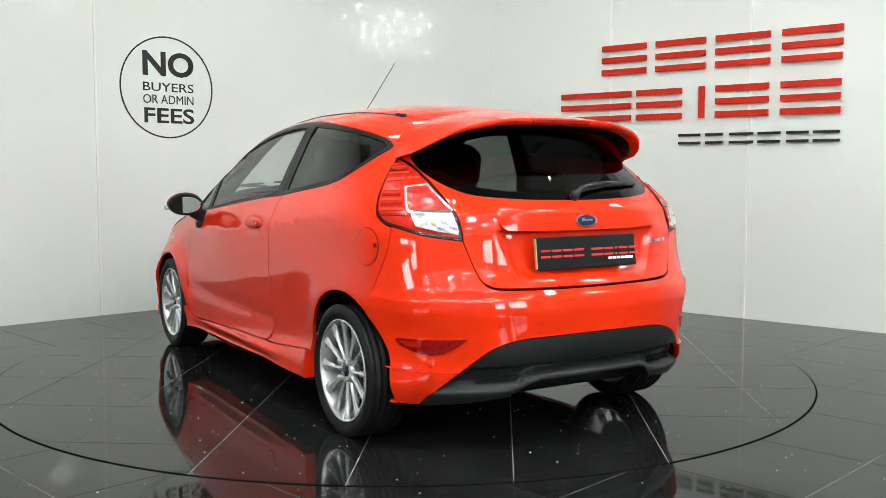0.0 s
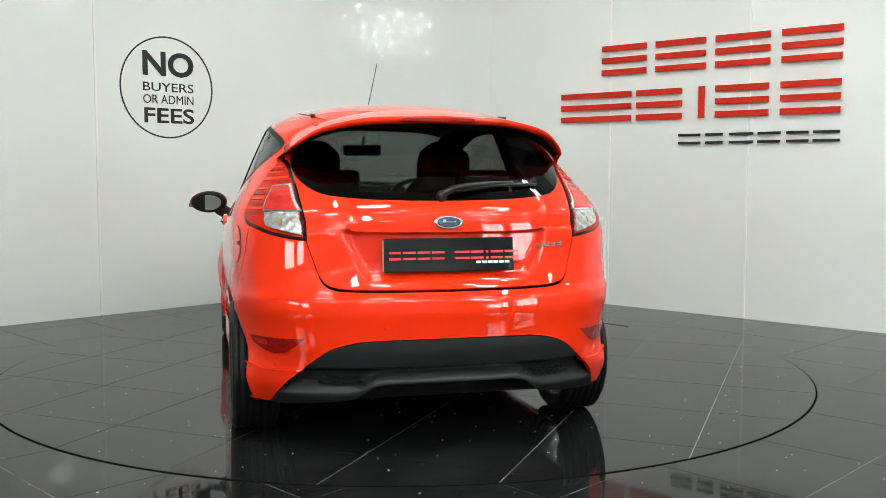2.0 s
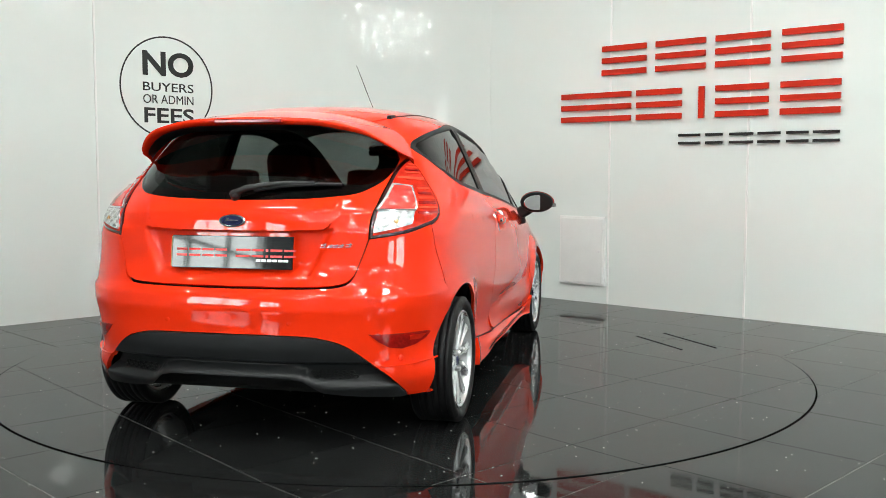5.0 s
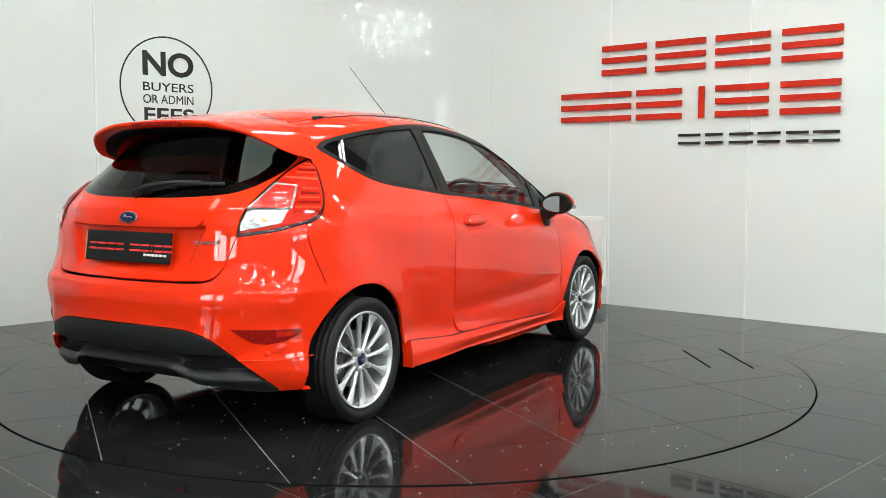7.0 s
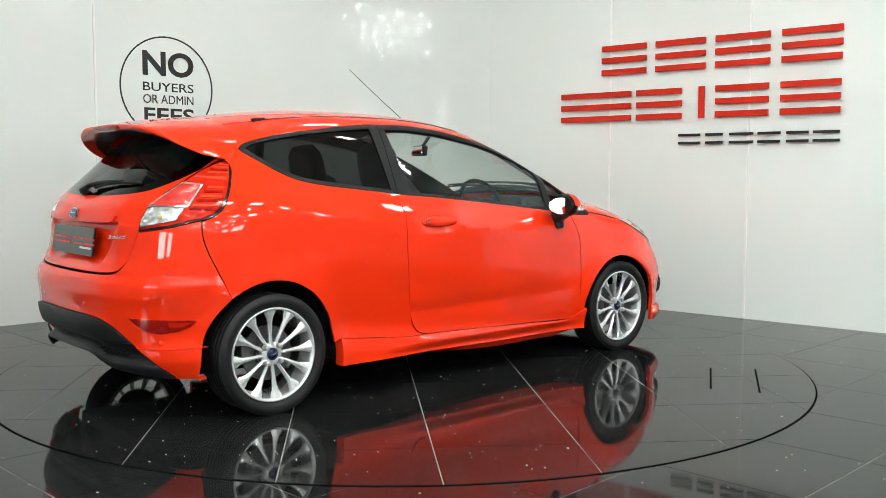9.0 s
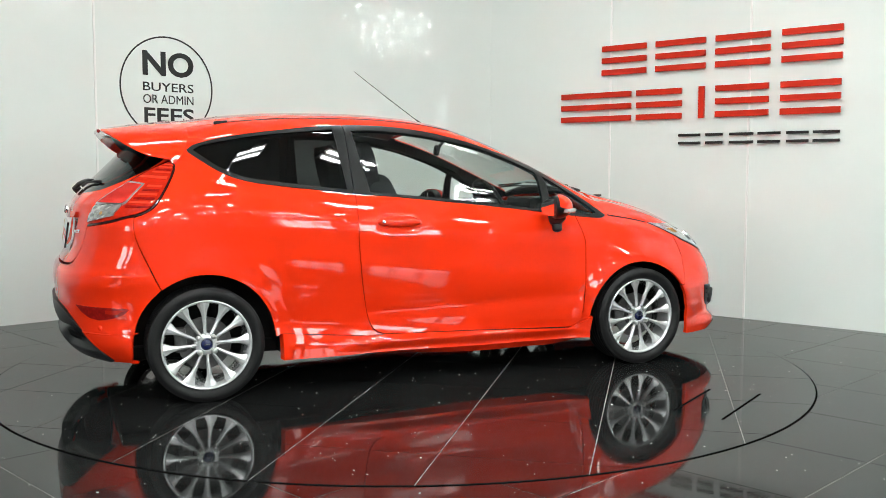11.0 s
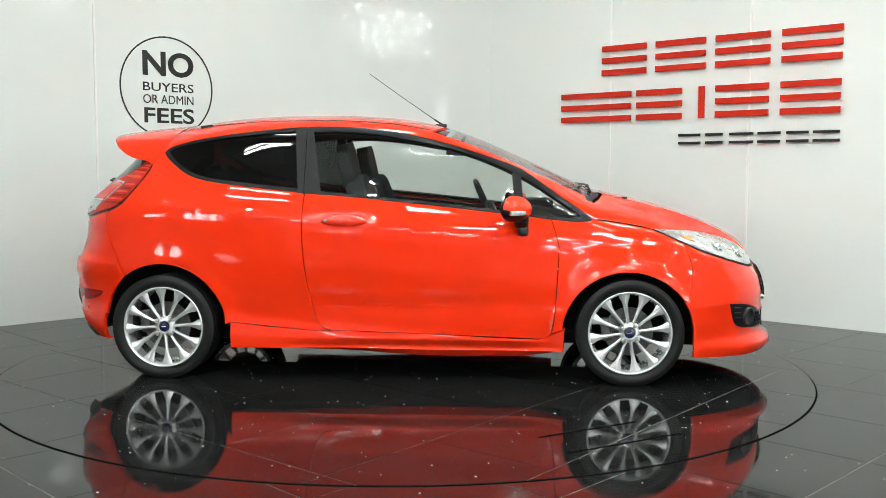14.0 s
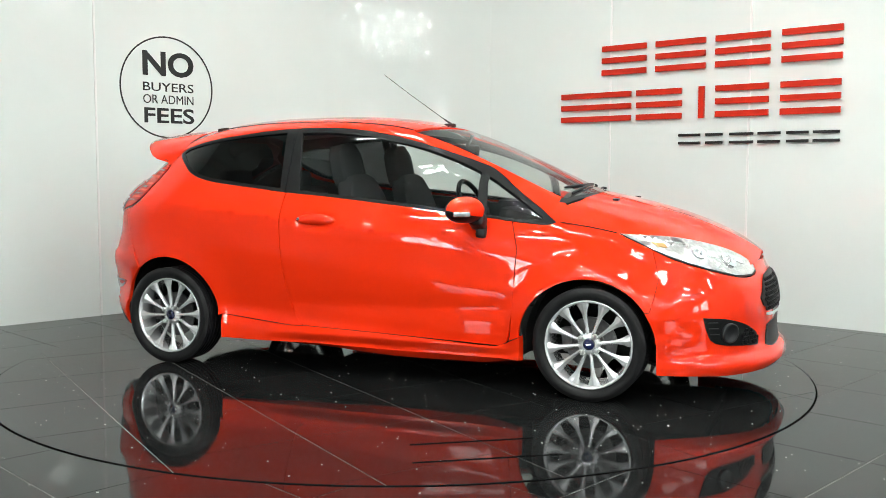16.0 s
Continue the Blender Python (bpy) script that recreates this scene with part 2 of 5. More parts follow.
HEADLINER = mat("grey_headliner", (0.45, 0.45, 0.43), 0.9, var=0.06, scale=10)
LENS_RED = mat("red_lens", (0.50, 0.016, 0.005), 0.15, coat=0.12, spec=0.2, var=0.12, scale=40)
LENS_DEEP = mat("deep_red_lens", (0.28, 0.006, 0.004), 0.10, coat=0.3, var=0.2, scale=60)
LENS_ORANGE = mat("orange_red_lens", (0.80, 0.05, 0.020), 0.15, coat=0.12, spec=0.2, var=0.1, scale=50)
LENS_CLEAR = mat("clear_lens_silver", (0.62, 0.61, 0.59), 0.14, metal=0.7, coat=0.8, var=0.22, scale=48, bump=0.3, bscale=70)
NUT = mat("nut_steel", (0.42, 0.42, 0.42), 0.3, metal=0.8)
HEAD_CLEAR = mat("clear_headlamp_lens", (0.74, 0.74, 0.73), 0.12, metal=0.7, coat=1.0, var=0.24, scale=45, bump=0.25, bscale=55)
LENS_PINK = mat("pale_red_lens", (0.60, 0.030, 0.022), 0.12, coat=0.3, var=0.1, scale=50)
AMBER = mat("amber_bulb", (0.50, 0.27, 0.10), 0.25, coat=0.5)
MIRROR = mat("mirror_glass", (0.88, 0.89, 0.89), 0.015, metal=1.0)
PLATE = mat("black_acrylic_plate", (0.012, 0.013, 0.014), 0.05, coat=0.5, spec=0.3)
BAR_RED = mat("plate_red_print", (0.75, 0.03, 0.03), 0.3)
BAR_WHITE = mat("plate_white_print", (0.8, 0.8, 0.8), 0.3)
LAMP_DARK = mat("lamp_border", (0.03, 0.004, 0.004), 0.15, coat=0.4)
BRASS = mat("plate_edge", (0.5, 0.38, 0.14), 0.4)


def glass(name, tint, gloss=0.05):
    m = bpy.data.materials.new(name)
    m.use_nodes = True
    nt = m.node_tree
    nt.nodes.clear()
    out = nt.nodes.new("ShaderNodeOutputMaterial")
    mix = nt.nodes.new("ShaderNodeMixShader")
    lw = nt.nodes.new("ShaderNodeLayerWeight")
    lw.inputs[0].default_value = 0.5
    pw = nt.nodes.new("ShaderNodeMath")
    pw.operation = "POWER"
    pw.inputs[1].default_value = 4.5
    nt.links.new(lw.outputs["Facing"], pw.inputs[0])
    fr = nt.nodes.new("ShaderNodeMath")
    fr.operation = "MULTIPLY_ADD"
    fr.inputs[1].default_value = 1 - gloss
    fr.inputs[2].default_value = gloss
    nt.links.new(pw.outputs[0], fr.inputs[0])
    t = nt.nodes.new("ShaderNodeBsdfTransparent")
    t.inputs[0].default_value = (*tint, 1)
    g = nt.nodes.new("ShaderNodeBsdfGlossy")
    g.inputs["Roughness"].default_value = 0.01
    nt.links.new(fr.outputs[0], mix.inputs[0])
    nt.links.new(t.outputs[0], mix.inputs[1])
    nt.links.new(g.outputs[0], mix.inputs[2])
    nt.links.new(mix.outputs[0], out.inputs[0])
    return m


GLASS = glass("clear_green_glass", (0.84, 0.88, 0.86), 0.05)
PRIVACY = glass("privacy_glass", (0.05, 0.054, 0.054), 0.04)
REARGLASS = glass("tinted_rear_glass", (0.14, 0.152, 0.145), 0.03)

# ---- the car's outer form: half its width at a length x and a height z ----
def smooth_table(pts):
    """A smooth curve through (position, value) pairs."""
    xs, ys = np.array([p[0] for p in pts], float), np.array([p[1] for p in pts], float)
    h, d = np.diff(xs), np.diff(ys) / np.diff(xs)
    m = np.zeros(len(xs))
    m[0], m[-1] = d[0], d[-1]
    for i in range(1, len(xs) - 1):
        if d[i - 1] * d[i] > 0:
            w1, w2 = 2 * h[i] + h[i - 1], h[i] + 2 * h[i - 1]
            m[i] = (w1 + w2) / (w1 / d[i - 1] + w2 / d[i])

    def f(x):
        x = np.clip(np.asarray(x, float), xs[0], xs[-1])
        k = np.clip(np.searchsorted(xs, x) - 1, 0, len(xs) - 2)
        t = (x - xs[k]) / h[k]
        return (ys[k] * (1 + 2 * t) * (1 - t) ** 2 + m[k] * h[k] * t * (1 - t) ** 2
                + ys[k + 1] * t * t * (3 - 2 * t) + m[k + 1] * h[k] * t * t * (t - 1))
    return f


REAR = smooth_table([(0.12, -1.72), (0.22, -1.845), (0.30, -1.903), (0.45, -1.930), (0.55, -1.930), (0.62, -1.918), (0.67, -1.895),
                     (0.75, -1.865), (0.85, -1.852), (0.92, -1.845), (0.98, -1.815), (1.03, -1.77), (1.12, -1.68), (1.21, -1.59), (1.30, -1.50), (1.40, -1.40), (1.5, -1.30)])
NOSE = smooth_table([(0.10, 1.96), (0.16, 2.062), (0.19, 2.085), (0.24, 2.046), (0.32, 2.036), (0.44, 2.040), (0.53, 2.027), (0.60, 1.997), (0.66, 1.970), (0.72, 1.958), (0.8, 1.95), (1.5, 1.94)])
TOP = smooth_table([(-1.9, 1.2), (-1.6, 1.32), (-1.45, 1.36), (-1.29, 1.388), (-1.0, 1.428), (-0.7, 1.447), (-0.4, 1.449), (-0.1, 1.434), (0.1, 1.406), (0.25, 1.366), (0.4, 1.313), (0.57, 1.241), (0.735, 1.167), (0.9, 1.09), (1.03, 1.032), (1.12, 1.005), (1.25, 0.978), (1.4, 0.942), (1.56, 0.896), (1.73, 0.832), (1.86, 0.768), (1.95, 0.707), (2.03, 0.627), (2.14, 0.45)])
SIDE = smooth_table([(-0.86, 0.805), (-0.79, 0.805), (-0.735, 0.795), (-0.67, 0.786), (-0.6, 0.797), (-0.47, 0.820), (-0.33, 0.834), (-0.2, 0.834), (-0.125, 0.820), (-0.06, 0.795),
                     (0.0, 0.763), (0.1, 0.722), (0.2, 0.678), (0.3, 0.632), (0.4, 0.585), (0.5, 0.54)])
RADIUS = smooth_table([(0.85, 0.58), (1.15, 0.90)])
CROWN = smooth_table([(0.2, 0.14), (1.1, 0.20)])
X_REAR, X_FRONT, RHO = -1.0, 0.95, 0.85
U_REAR, U_FRONT = X_REAR - RHO * math.pi / 2, X_FRONT + RHO * math.pi / 2
AXLE_F, AXLE_R, HUB_Z = 1.222, 1.2635, 0.278


def rounded(d, n):
    return (1 - (1 - np.clip(d, 0, 1)) ** n) ** (1 / n)


def half_width(x, z):
    x, z = np.asarray(x, float), np.asarray(z, float)
    w = SIDE(z - 0.955 + 0.085 * np.clip(x, -1.4, 1.3))
    w = w * (1 - 0.045 * np.clip(x, 0, 1.3) ** 2 * np.clip((z - 0.42) / 0.3, 0, 1)) * (1 - 0.02 * np.clip(-x - 0.4, 0, 2) ** 2)
    for a, k in ((AXLE_F, 0.030), (-AXLE_R, 0.020)):
        r = np.hypot(x - a, z - HUB_Z)
        w = w + k * np.exp(-((r - 0.33) / 0.085) ** 2)
    return (w * rounded((x - REAR(z)) / RADIUS(z), 3.0) * rounded((NOSE(z) - x) / 0.76, 2.55)
            * rounded((TOP(x) - z) / CROWN(x), 2.2))


def wrap(u, z):
    """The place on the left side's outer skin, from the way round the car u (x along the flanks) and the height z."""
    u, z = np.asarray(u, float), np.asarray(z, float)
    fr, ff = np.clip((X_REAR - u) / RHO, 0, math.pi), np.clip((u - X_FRONT) / RHO, 0, math.pi)
    cx = np.clip(u, X_REAR, X_FRONT)
    dx = np.sin(ff) - np.sin(fr)
    dy = np.where(fr > 0, np.cos(fr), np.where(ff > 0, np.cos(ff), 1.0))
    lo, hi = np.zeros_like(u + z), np.full_like(u + z, 1.35)
    for _ in range(34):
        t = (lo + hi) / 2
        x = cx + t * dx
        ok = (half_width(x, z) >= np.abs(t * dy)) & (x > REAR(z)) & (x < NOSE(z))
        lo, hi = np.where(ok, t, lo), np.where(ok, hi, t)
    return np.stack([cx + lo * dx, lo * dy, z + 0 * lo], -1)


def wrap_u(x, y):
    """The way round the car of a place."""
    if x < X_REAR:
        return X_REAR - RHO * math.atan2(X_REAR - x, y)
    if x > X_FRONT:
        return X_FRONT + RHO * math.atan2(x - X_FRONT, y)
    return x


def lid(x, y):
    """The place on the upper skin (roof, windscreen, bonnet) at x, y."""
    x, y = np.asarray(x, float), np.asarray(y, float)
    hi = TOP(x)
    lo = hi - CROWN(x) * 0.98
    hi = hi.copy()
    for _ in range(34):
        z = (lo + hi) / 2
        ok = half_width(x, z) >= np.abs(y)
        lo, hi = np.where(ok, z, lo), np.where(ok, hi, z)
    return np.stack([x, y, lo], -1)


# ---- skins: panels cut from the outer form ----
def inside(poly, pts):
    x, y = pts[:, 0], pts[:, 1]
    r = np.zeros(len(pts), bool)
    n = len(poly)
    for i in range(n):
        (x0, y0), (x1, y1) = poly[i], poly[(i + 1) % n]
        c = (y0 > y) != (y1 > y)
        r ^= c & (x < (x1 - x0) * (y - y0) / (y1 - y0 + 1e-12) + x0)
    return r


def round_path(pts, step=0.02):
    """A smooth open path through points."""
    p = np.array(pts, float)
    out = []
    for i in range(len(p) - 1):
        a, b, c, d = p[max(i - 1, 0)], p[i], p[i + 1], p[min(i + 2, len(p) - 1)]
        n = max(1, int(np.hypot(*(c - b)) / step))
        for k in range(n):
            t = k / n
            out.append(0.5 * (2 * b + (c - a) * t + (2 * a - 5 * b + 4 * c - d) * t * t + (3 * b - a - 3 * c + d) * t ** 3))
    out.append(p[-1])
    return [tuple(q) for q in out]


def shrink(poly, g):
    p = np.array(poly, float)
    area = 0.5 * np.sum(p[:, 0] * np.roll(p[:, 1], -1) - np.roll(p[:, 0], -1) * p[:, 1])
    s = 1.0 if area > 0 else -1.0
    e = np.roll(p, -1, 0) - p
    n = np.stack([-e[:, 1], e[:, 0]], 1) * s
    n /= np.maximum(np.hypot(n[:, 0], n[:, 1]), 1e-9)[:, None]
    m = n + np.roll(n, 1, 0)
    l2 = np.maximum((m ** 2).sum(1), 0.5)
    return p + m * (2 * g / l2)[:, None]


def densify(poly, res):
    out = []
    for i, p in enumerate(poly):
        q = poly[(i + 1) % len(poly)]
        d = math.hypot(q[0] - p[0], q[1] - p[1])
        if d < 1e-5:
            continue
        n = max(1, int(math.ceil(d / res)))
        for k in range(n):
            out.append((p[0] + (q[0] - p[0]) * k / n, p[1] + (q[1] - p[1]) * k / n))
    return out


def skin_mesh(name, poly, surf, side=1, lift=0.0, thick=0.014, res=0.03, gap=0.0022, disp=None):
    poly = shrink(densify(poly, res), gap) if gap else np.array(densify(poly, res))
    lo, hi = poly.min(0), poly.max(0)
    gx, gy = np.meshgrid(np.arange(lo[0] + res / 2, hi[0], res), np.arange(lo[1] + res / 2, hi[1], res * 0.9))
    gx = gx + (np.arange(gx.shape[0]) % 2)[:, None] * res * 0.5
    grid = np.stack([gx.ravel(), gy.ravel()], 1)
    grid = grid[inside(poly, grid)]
    if len(grid):
        d = np.full(len(grid), 9.0)
        for i in range(len(poly)):
            a, b = poly[i], poly[(i + 1) % len(poly)]
            ab = b - a
            t = np.clip(((grid - a) @ ab) / max(ab @ ab, 1e-12), 0, 1)
            d = np.minimum(d, np.hypot(*(grid - a - t[:, None] * ab).T))
        grid = grid[d > res * 0.45]
    from mathutils.geometry import delaunay_2d_cdt
    allp = np.concatenate([poly, grid]) if len(grid) else poly
    n = len(poly)
    vs, _, fs, *_ = delaunay_2d_cdt([Vector(p) for p in allp], [(i, (i + 1) % n) for i in range(n)], [], 0, 1e-6)
    v2 = np.array([tuple(v) for v in vs])
    tri = np.array([f for f in fs if len(f) == 3])
    tri = tri[inside(poly, v2[tri].mean(1))]
    u, z = v2[:, 0], v2[:, 1]

    def normals(f):
        e = 0.0015
        n3 = np.cross(f(u + e, z) - f(u - e, z), f(u, z + e) - f(u, z - e))
        return n3 / np.maximum(np.linalg.norm(n3, axis=1), 1e-12)[:, None]
    base = surf(u, z)
    nb = normals(surf)
    axis = np.stack([np.clip(base[:, 0], -1.2, 1.3), 0 * u, 0 * u + (0.6 if surf is wrap else -5)], 1)
    sign = np.sign(np.sum(nb * (base - axis), 1))[:, None]
    nb = nb * sign
    amount = lift + (disp(base[:, 0], base[:, 1], base[:, 2]) if disp else 0)
    pos = base + nb * (np.zeros(len(u)) + amount)[:, None]
    nn = nb
    if disp:
        def moved(a, b):
            q = surf(a, b)
            return q + nb * (lift + disp(q[:, 0], q[:, 1], q[:, 2]))[:, None]
        nn = normals(moved) * sign
    nn[:, 1] *= side
    pos[:, 1] *= side
    nb = nb.copy()
    if nb is not nn:
        nb[:, 1] *= side
    verts, norms, faces = [tuple(p) for p in pos], [tuple(q) for q in nn], []
    count = {}
    for f in tri:
        a, b, c = (pos[i] for i in f)
        g = np.cross(b - a, c - a)
        f = tuple(f) if g @ nn[f[0]] > 0 else (f[0], f[2], f[1])
        faces.append(f)
        for i in range(3):
            e = (f[i], f[(i + 1) % 3])
            count[e] = 1
    for a, b in list(count):
        if (b, a) not in count:
            t = pos[b] - pos[a]
            nrm = np.cross(t, nn[a])
            nrm = tuple(nrm / max(np.linalg.norm(nrm), 1e-9))
            k = len(verts)
            verts += [tuple(pos[a]), tuple(pos[b]), tuple(pos[b] - nn[b] * thick), tuple(pos[a] - nn[a] * thick)]
            norms += [nrm] * 4
            faces.append((k + 1, k, k + 3, k + 2))
    me = bpy.data.meshes.new(name)
    me.from_pydata(verts, [], faces)
    for p in me.polygons:
        p.use_smooth = True
    me.normals_split_custom_set_from_vertices(norms)
    return me


def skin(name, poly, parent, material, surf=None, label="", **kw):
    me = skin_mesh(name, poly, surf or wrap, **kw)
    me.materials.append(material)
    ob = new(name, me)
    ob.parent = parent
    return tagged(ob, label=label) if label else ob


def both(half, centre=None):
    """A path from the left to the centreline, with its mirror image."""
    c = U_REAR if centre is None else centre
    back = [(2 * c - u, z) for u, z in half[::-1]]
    return list(half) + [q for q in back if abs(q[0] - c) > 1e-4]


def spot(u, z, side=1, lift=0.0):
    """A pose on the skin: x along the car's outside to the right of one who faces it, y out, z up."""
    f = lambda a, b: wrap(np.array([a]), np.array([b]))[0]
    p, e = f(u, z), 0.004
    up = Vector(f(u, z + e) - f(u, z - e)).normalized()
    al = Vector(f(u + e, z) - f(u - e, z)).normalized()
    out = al.cross(up)
    if out.dot(Vector((p[0] - max(-1.2, min(1.3, p[0])), p[1], 0.01))) < 0:
        out = -out
    p = Vector(p) + out * lift
    p.y, up.y, out.y = p.y * side, up.y * side, out.y * side
    x = out.cross(up).normalized()
    up = x.cross(out).normalized()
    m = Matrix((x, out, up)).transposed().to_4x4()
    m.translation = p
    return m


def su(x, z):
    return (wrap_u(x, float(half_width(x, z))), z)


def arc(cx, rx, rz, a0, a1, n=26):
    return [su(cx + rx * math.cos(radians(min(180.0, max(0.0, a0 + (a1 - a0) * i / n)))), HUB_Z + rz * math.sin(radians(a0 + (a1 - a0) * i / n))) for i in range(n + 1)]


DLO_TOP = round_path([(-1.412, 1.222), (-1.385, 1.242), (-1.33, 1.258), (-1.189, 1.284), (-0.99, 1.309), (-0.846, 1.327), (-0.699, 1.345), (-0.53, 1.358), (-0.38, 1.361), (-0.243, 1.356),
                      (-0.089, 1.341), (0.064, 1.314), (0.221, 1.277), (0.384, 1.229), (0.557, 1.171), (0.671, 1.121), (0.85, 0.996), (1.044, 0.867)])
DLO_LOW = round_path([(1.044, 0.867), (1.01, 0.857), (0.946, 0.856), (0.814, 0.868), (0.654, 0.889), (0.34, 0.923), (0.033, 0.955), (-0.266, 0.984), (-0.496, 1.002), (-0.704, 1.025), (-0.847, 1.04), (-0.989, 1.058),
                      (-1.085, 1.076), (-1.151, 1.095), (-1.223, 1.125), (-1.305, 1.166), (-1.396, 1.210), (-1.412, 1.222)])
SPLIT = min(range(len(DLO_LOW)), key=lambda i: abs(DLO_LOW[i][0] + 0.496))
FRONT_SPLIT = min(range(len(DLO_LOW)), key=lambda i: abs(DLO_LOW[i][0] - 0.812))
DOOR_BACK = round_path([(-0.496, 1.0), (-0.5, 0.84), (-0.494, 0.694), (-0.478, 0.546), (-0.452, 0.409), (-0.425, 0.325), (-0.392, 0.284), (-0.334, 0.270)])
DOOR_FRONT = round_path([(0.75, 0.244), (0.805, 0.262), (0.826, 0.328), (0.841, 0.516), (0.849, 0.67), (0.851, 0.731), (0.836, 0.791), (0.812, 0.868)])
LAMP_OUT = round_path([(-1.478, 1.176), (-1.449, 1.13), (-1.450, 1.065), (-1.460, 1.0), (-1.485, 0.94), (-1.53, 0.908)])
LAMP_LOW = round_path([(-1.53, 0.908), (-1.60, 0.891), (-1.68, 0.869), (-1.815, 0.848)])
LAMP_IN = round_path([(-1.815, 0.848), (-1.808, 0.90), (-1.788, 0.954), (-1.722, 1.030), (-1.625, 1.108), (-1.55, 1.150), (-1.478, 1.176)])
SEAM_REAR = round_path([(-1.558, 0.898), (-1.548, 0.806), (-1.498, 0.675), (-1.447, 0.553)])
SEAM_FRONT = [(1.513, 0.746), (1.515, 0.61), su(1.516, 0.452)]
ROOF_REAR_X = -1.31


def roof_edge(x):
    return float(TOP(x)) - 0.05


def screen_edge(x):
    return float(TOP(x)) - 0.055


def body_panels(car):
    roof_line = [su(x, roof_edge(x)) for x in np.linspace(ROOF_REAR_X, 0.16, 40)]
    pillar = [su(x, screen_edge(x)) for x in np.linspace(0.17, 1.0, 26)]
    rear_arch = arc(-AXLE_R, 0.338, 0.342, 3, 128)
    for side in (1, -1):
        quarter = (DLO_TOP[::-1] + DLO_LOW[:SPLIT:-1] + DOOR_BACK + [(-0.45, 0.268), (-0.70, 0.290), (-0.895, 0.308)] + rear_arch
                   + SEAM_REAR[::-1] + LAMP_OUT[::-1] + [(-1.520, 1.20), (-1.500, 1.24), (-1.480, 1.285)] + [su(-1.33, roof_edge(-1.33))] + roof_line + pillar + [su(1.012, 0.945)])
        skin("body_side", quarter, car, PAINT, side=side, res=0.024, disp=quarter_shape, label="orange-red rear quarter, roof rail and windscreen pillar")
        door_poly = DLO_LOW[FRONT_SPLIT:SPLIT + 1] + DOOR_BACK[1:] + DOOR_FRONT
        d = skin("door", door_poly, car, PAINT, side=side, res=0.018, disp=door_shape, label="closed orange-red front door")
        handle(d, side)
        # fender over the front wheel
        fender = ([(0.812, 0.868)] + DLO_LOW[FRONT_SPLIT - 1::-1] + [su(1.2, 0.842), su(1.329, 0.818)]
                  + [(1.446, 0.785)] + SEAM_FRONT + arc(AXLE_F - 0.012, 0.338, 0.320, 33, 176) + [(0.888, 0.300), (0.812, 0.268)] + [q for q in DOOR_FRONT if q[1] > 0.27][:-1])
        skin("front_wing", fender, car, PAINT, side=side, res=0.03, label="orange-red front wing over the wheel")
        skin("wing_corner", [su(0.985, 0.90), su(0.985, 0.965), su(1.03, 0.962), su(1.07, 0.935), su(1.085, 0.865), (1.03, 0.860)], car, PAINT, side=side, res=0.02, lift=-0.003, thick=0.004, gap=0, label="orange-red corner below the windscreen pillar")
        skirt = ([(-0.895, 0.308), (-0.70, 0.288), (-0.45, 0.268), (-0.334, 0.2695), (0.75, 0.2435), (0.812, 0.264), (0.884, 0.300), (0.876, 0.176), (0.178, 0.176), (-0.306, 0.180), (-0.717, 0.176), (-0.892, 0.178)])
        skin("side_skirt", skirt, car, PAINT, side=side, res=0.02, lift=0.004, thick=0.05, gap=0.0005, disp=skirt_shape, label="moulded orange-red side skirt under the door")
        dlo(car, side)
        lining = DLO_TOP[::-1] + [(-1.46, 1.25)] + roof_line[2:] + pillar + [su(1.012, 0.945)]
        skin("pillar_lining", lining, car, TRIM, side=side, res=0.05, lift=-0.020, thick=0.003, gap=-0.006, label="dark lining of the roof rail and pillars")
        rear_lamp(car, side)
        front_lamp(car, side)
    # roof, windscreen, bonnet
    xs = np.linspace(ROOF_REAR_X, 0.16, 30)
    left = [(x, float(half_width(x, roof_edge(x)))) for x in xs]
    front = [(0.16 + 0.07 * (1 - (k / 8) ** 2), left[-1][1] * k / 8) for k in range(7, -8, -1)]
    roof = left + front + [(x, -y) for x, y in left[::-1]]
    skin("roof", roof, car, PAINT, surf=lid, res=0.035, label="orange-red steel roof")
    xs = np.linspace(0.19, 1.02, 20)
    left = [(x, float(half_width(x, screen_edge(x)))) for x in xs]
    base = [(1.02 + 0.10 * (1 - (k / 8) ** 2), left[-1][1] * k / 8) for k in range(7, -8, -1)]
    top = [(0.19 + 0.07 * (1 - (k / 8) ** 2), left[0][1] * k / 8) for k in range(-7, 8)]
    skin("windscreen", left + base + [(x, -y) for x, y in left[::-1]] + top, car, GLASS, surf=lid, res=0.05, thick=0.005, label="raked clear windscreen")
    tab = [su(1.012, 0.95), su(1.03, 0.90), su(1.05, 0.868), su(1.2, 0.842), su(1.329, 0.820)]
    edge = [(1.06, 0.62), (1.02, 0.69), (1.05, 0.712), (1.2, 0.712), (1.33, 0.702), (1.45, 0.69), (1.56, 0.665), (1.68, 0.61), (1.80, 0.52), (1.885, 0.42), (1.93, 0.30), (1.955, 0.15), (1.96, 0.0)]
    edge = round_path([(1.13, 0.0), (1.12, 0.25), (1.085, 0.45), (1.035, 0.60), (1.025, 0.66)], 0.04) + [(x, min(y, float(half_width(x, TOP(x) - CROWN(x) * 0.9)) - 0.002)) for x, y in round_path(edge[2:], 0.03)]
    bonnet = edge[:-1] + [(1.96, 0)] + [(x, -y) for x, y in edge[-2:0:-1]]
    skin("bonnet", bonnet, car, PAINT, surf=lid, res=0.035, gap=0.003, disp=bonnet_shape, label="closed orange-red bonnet with raised creases")
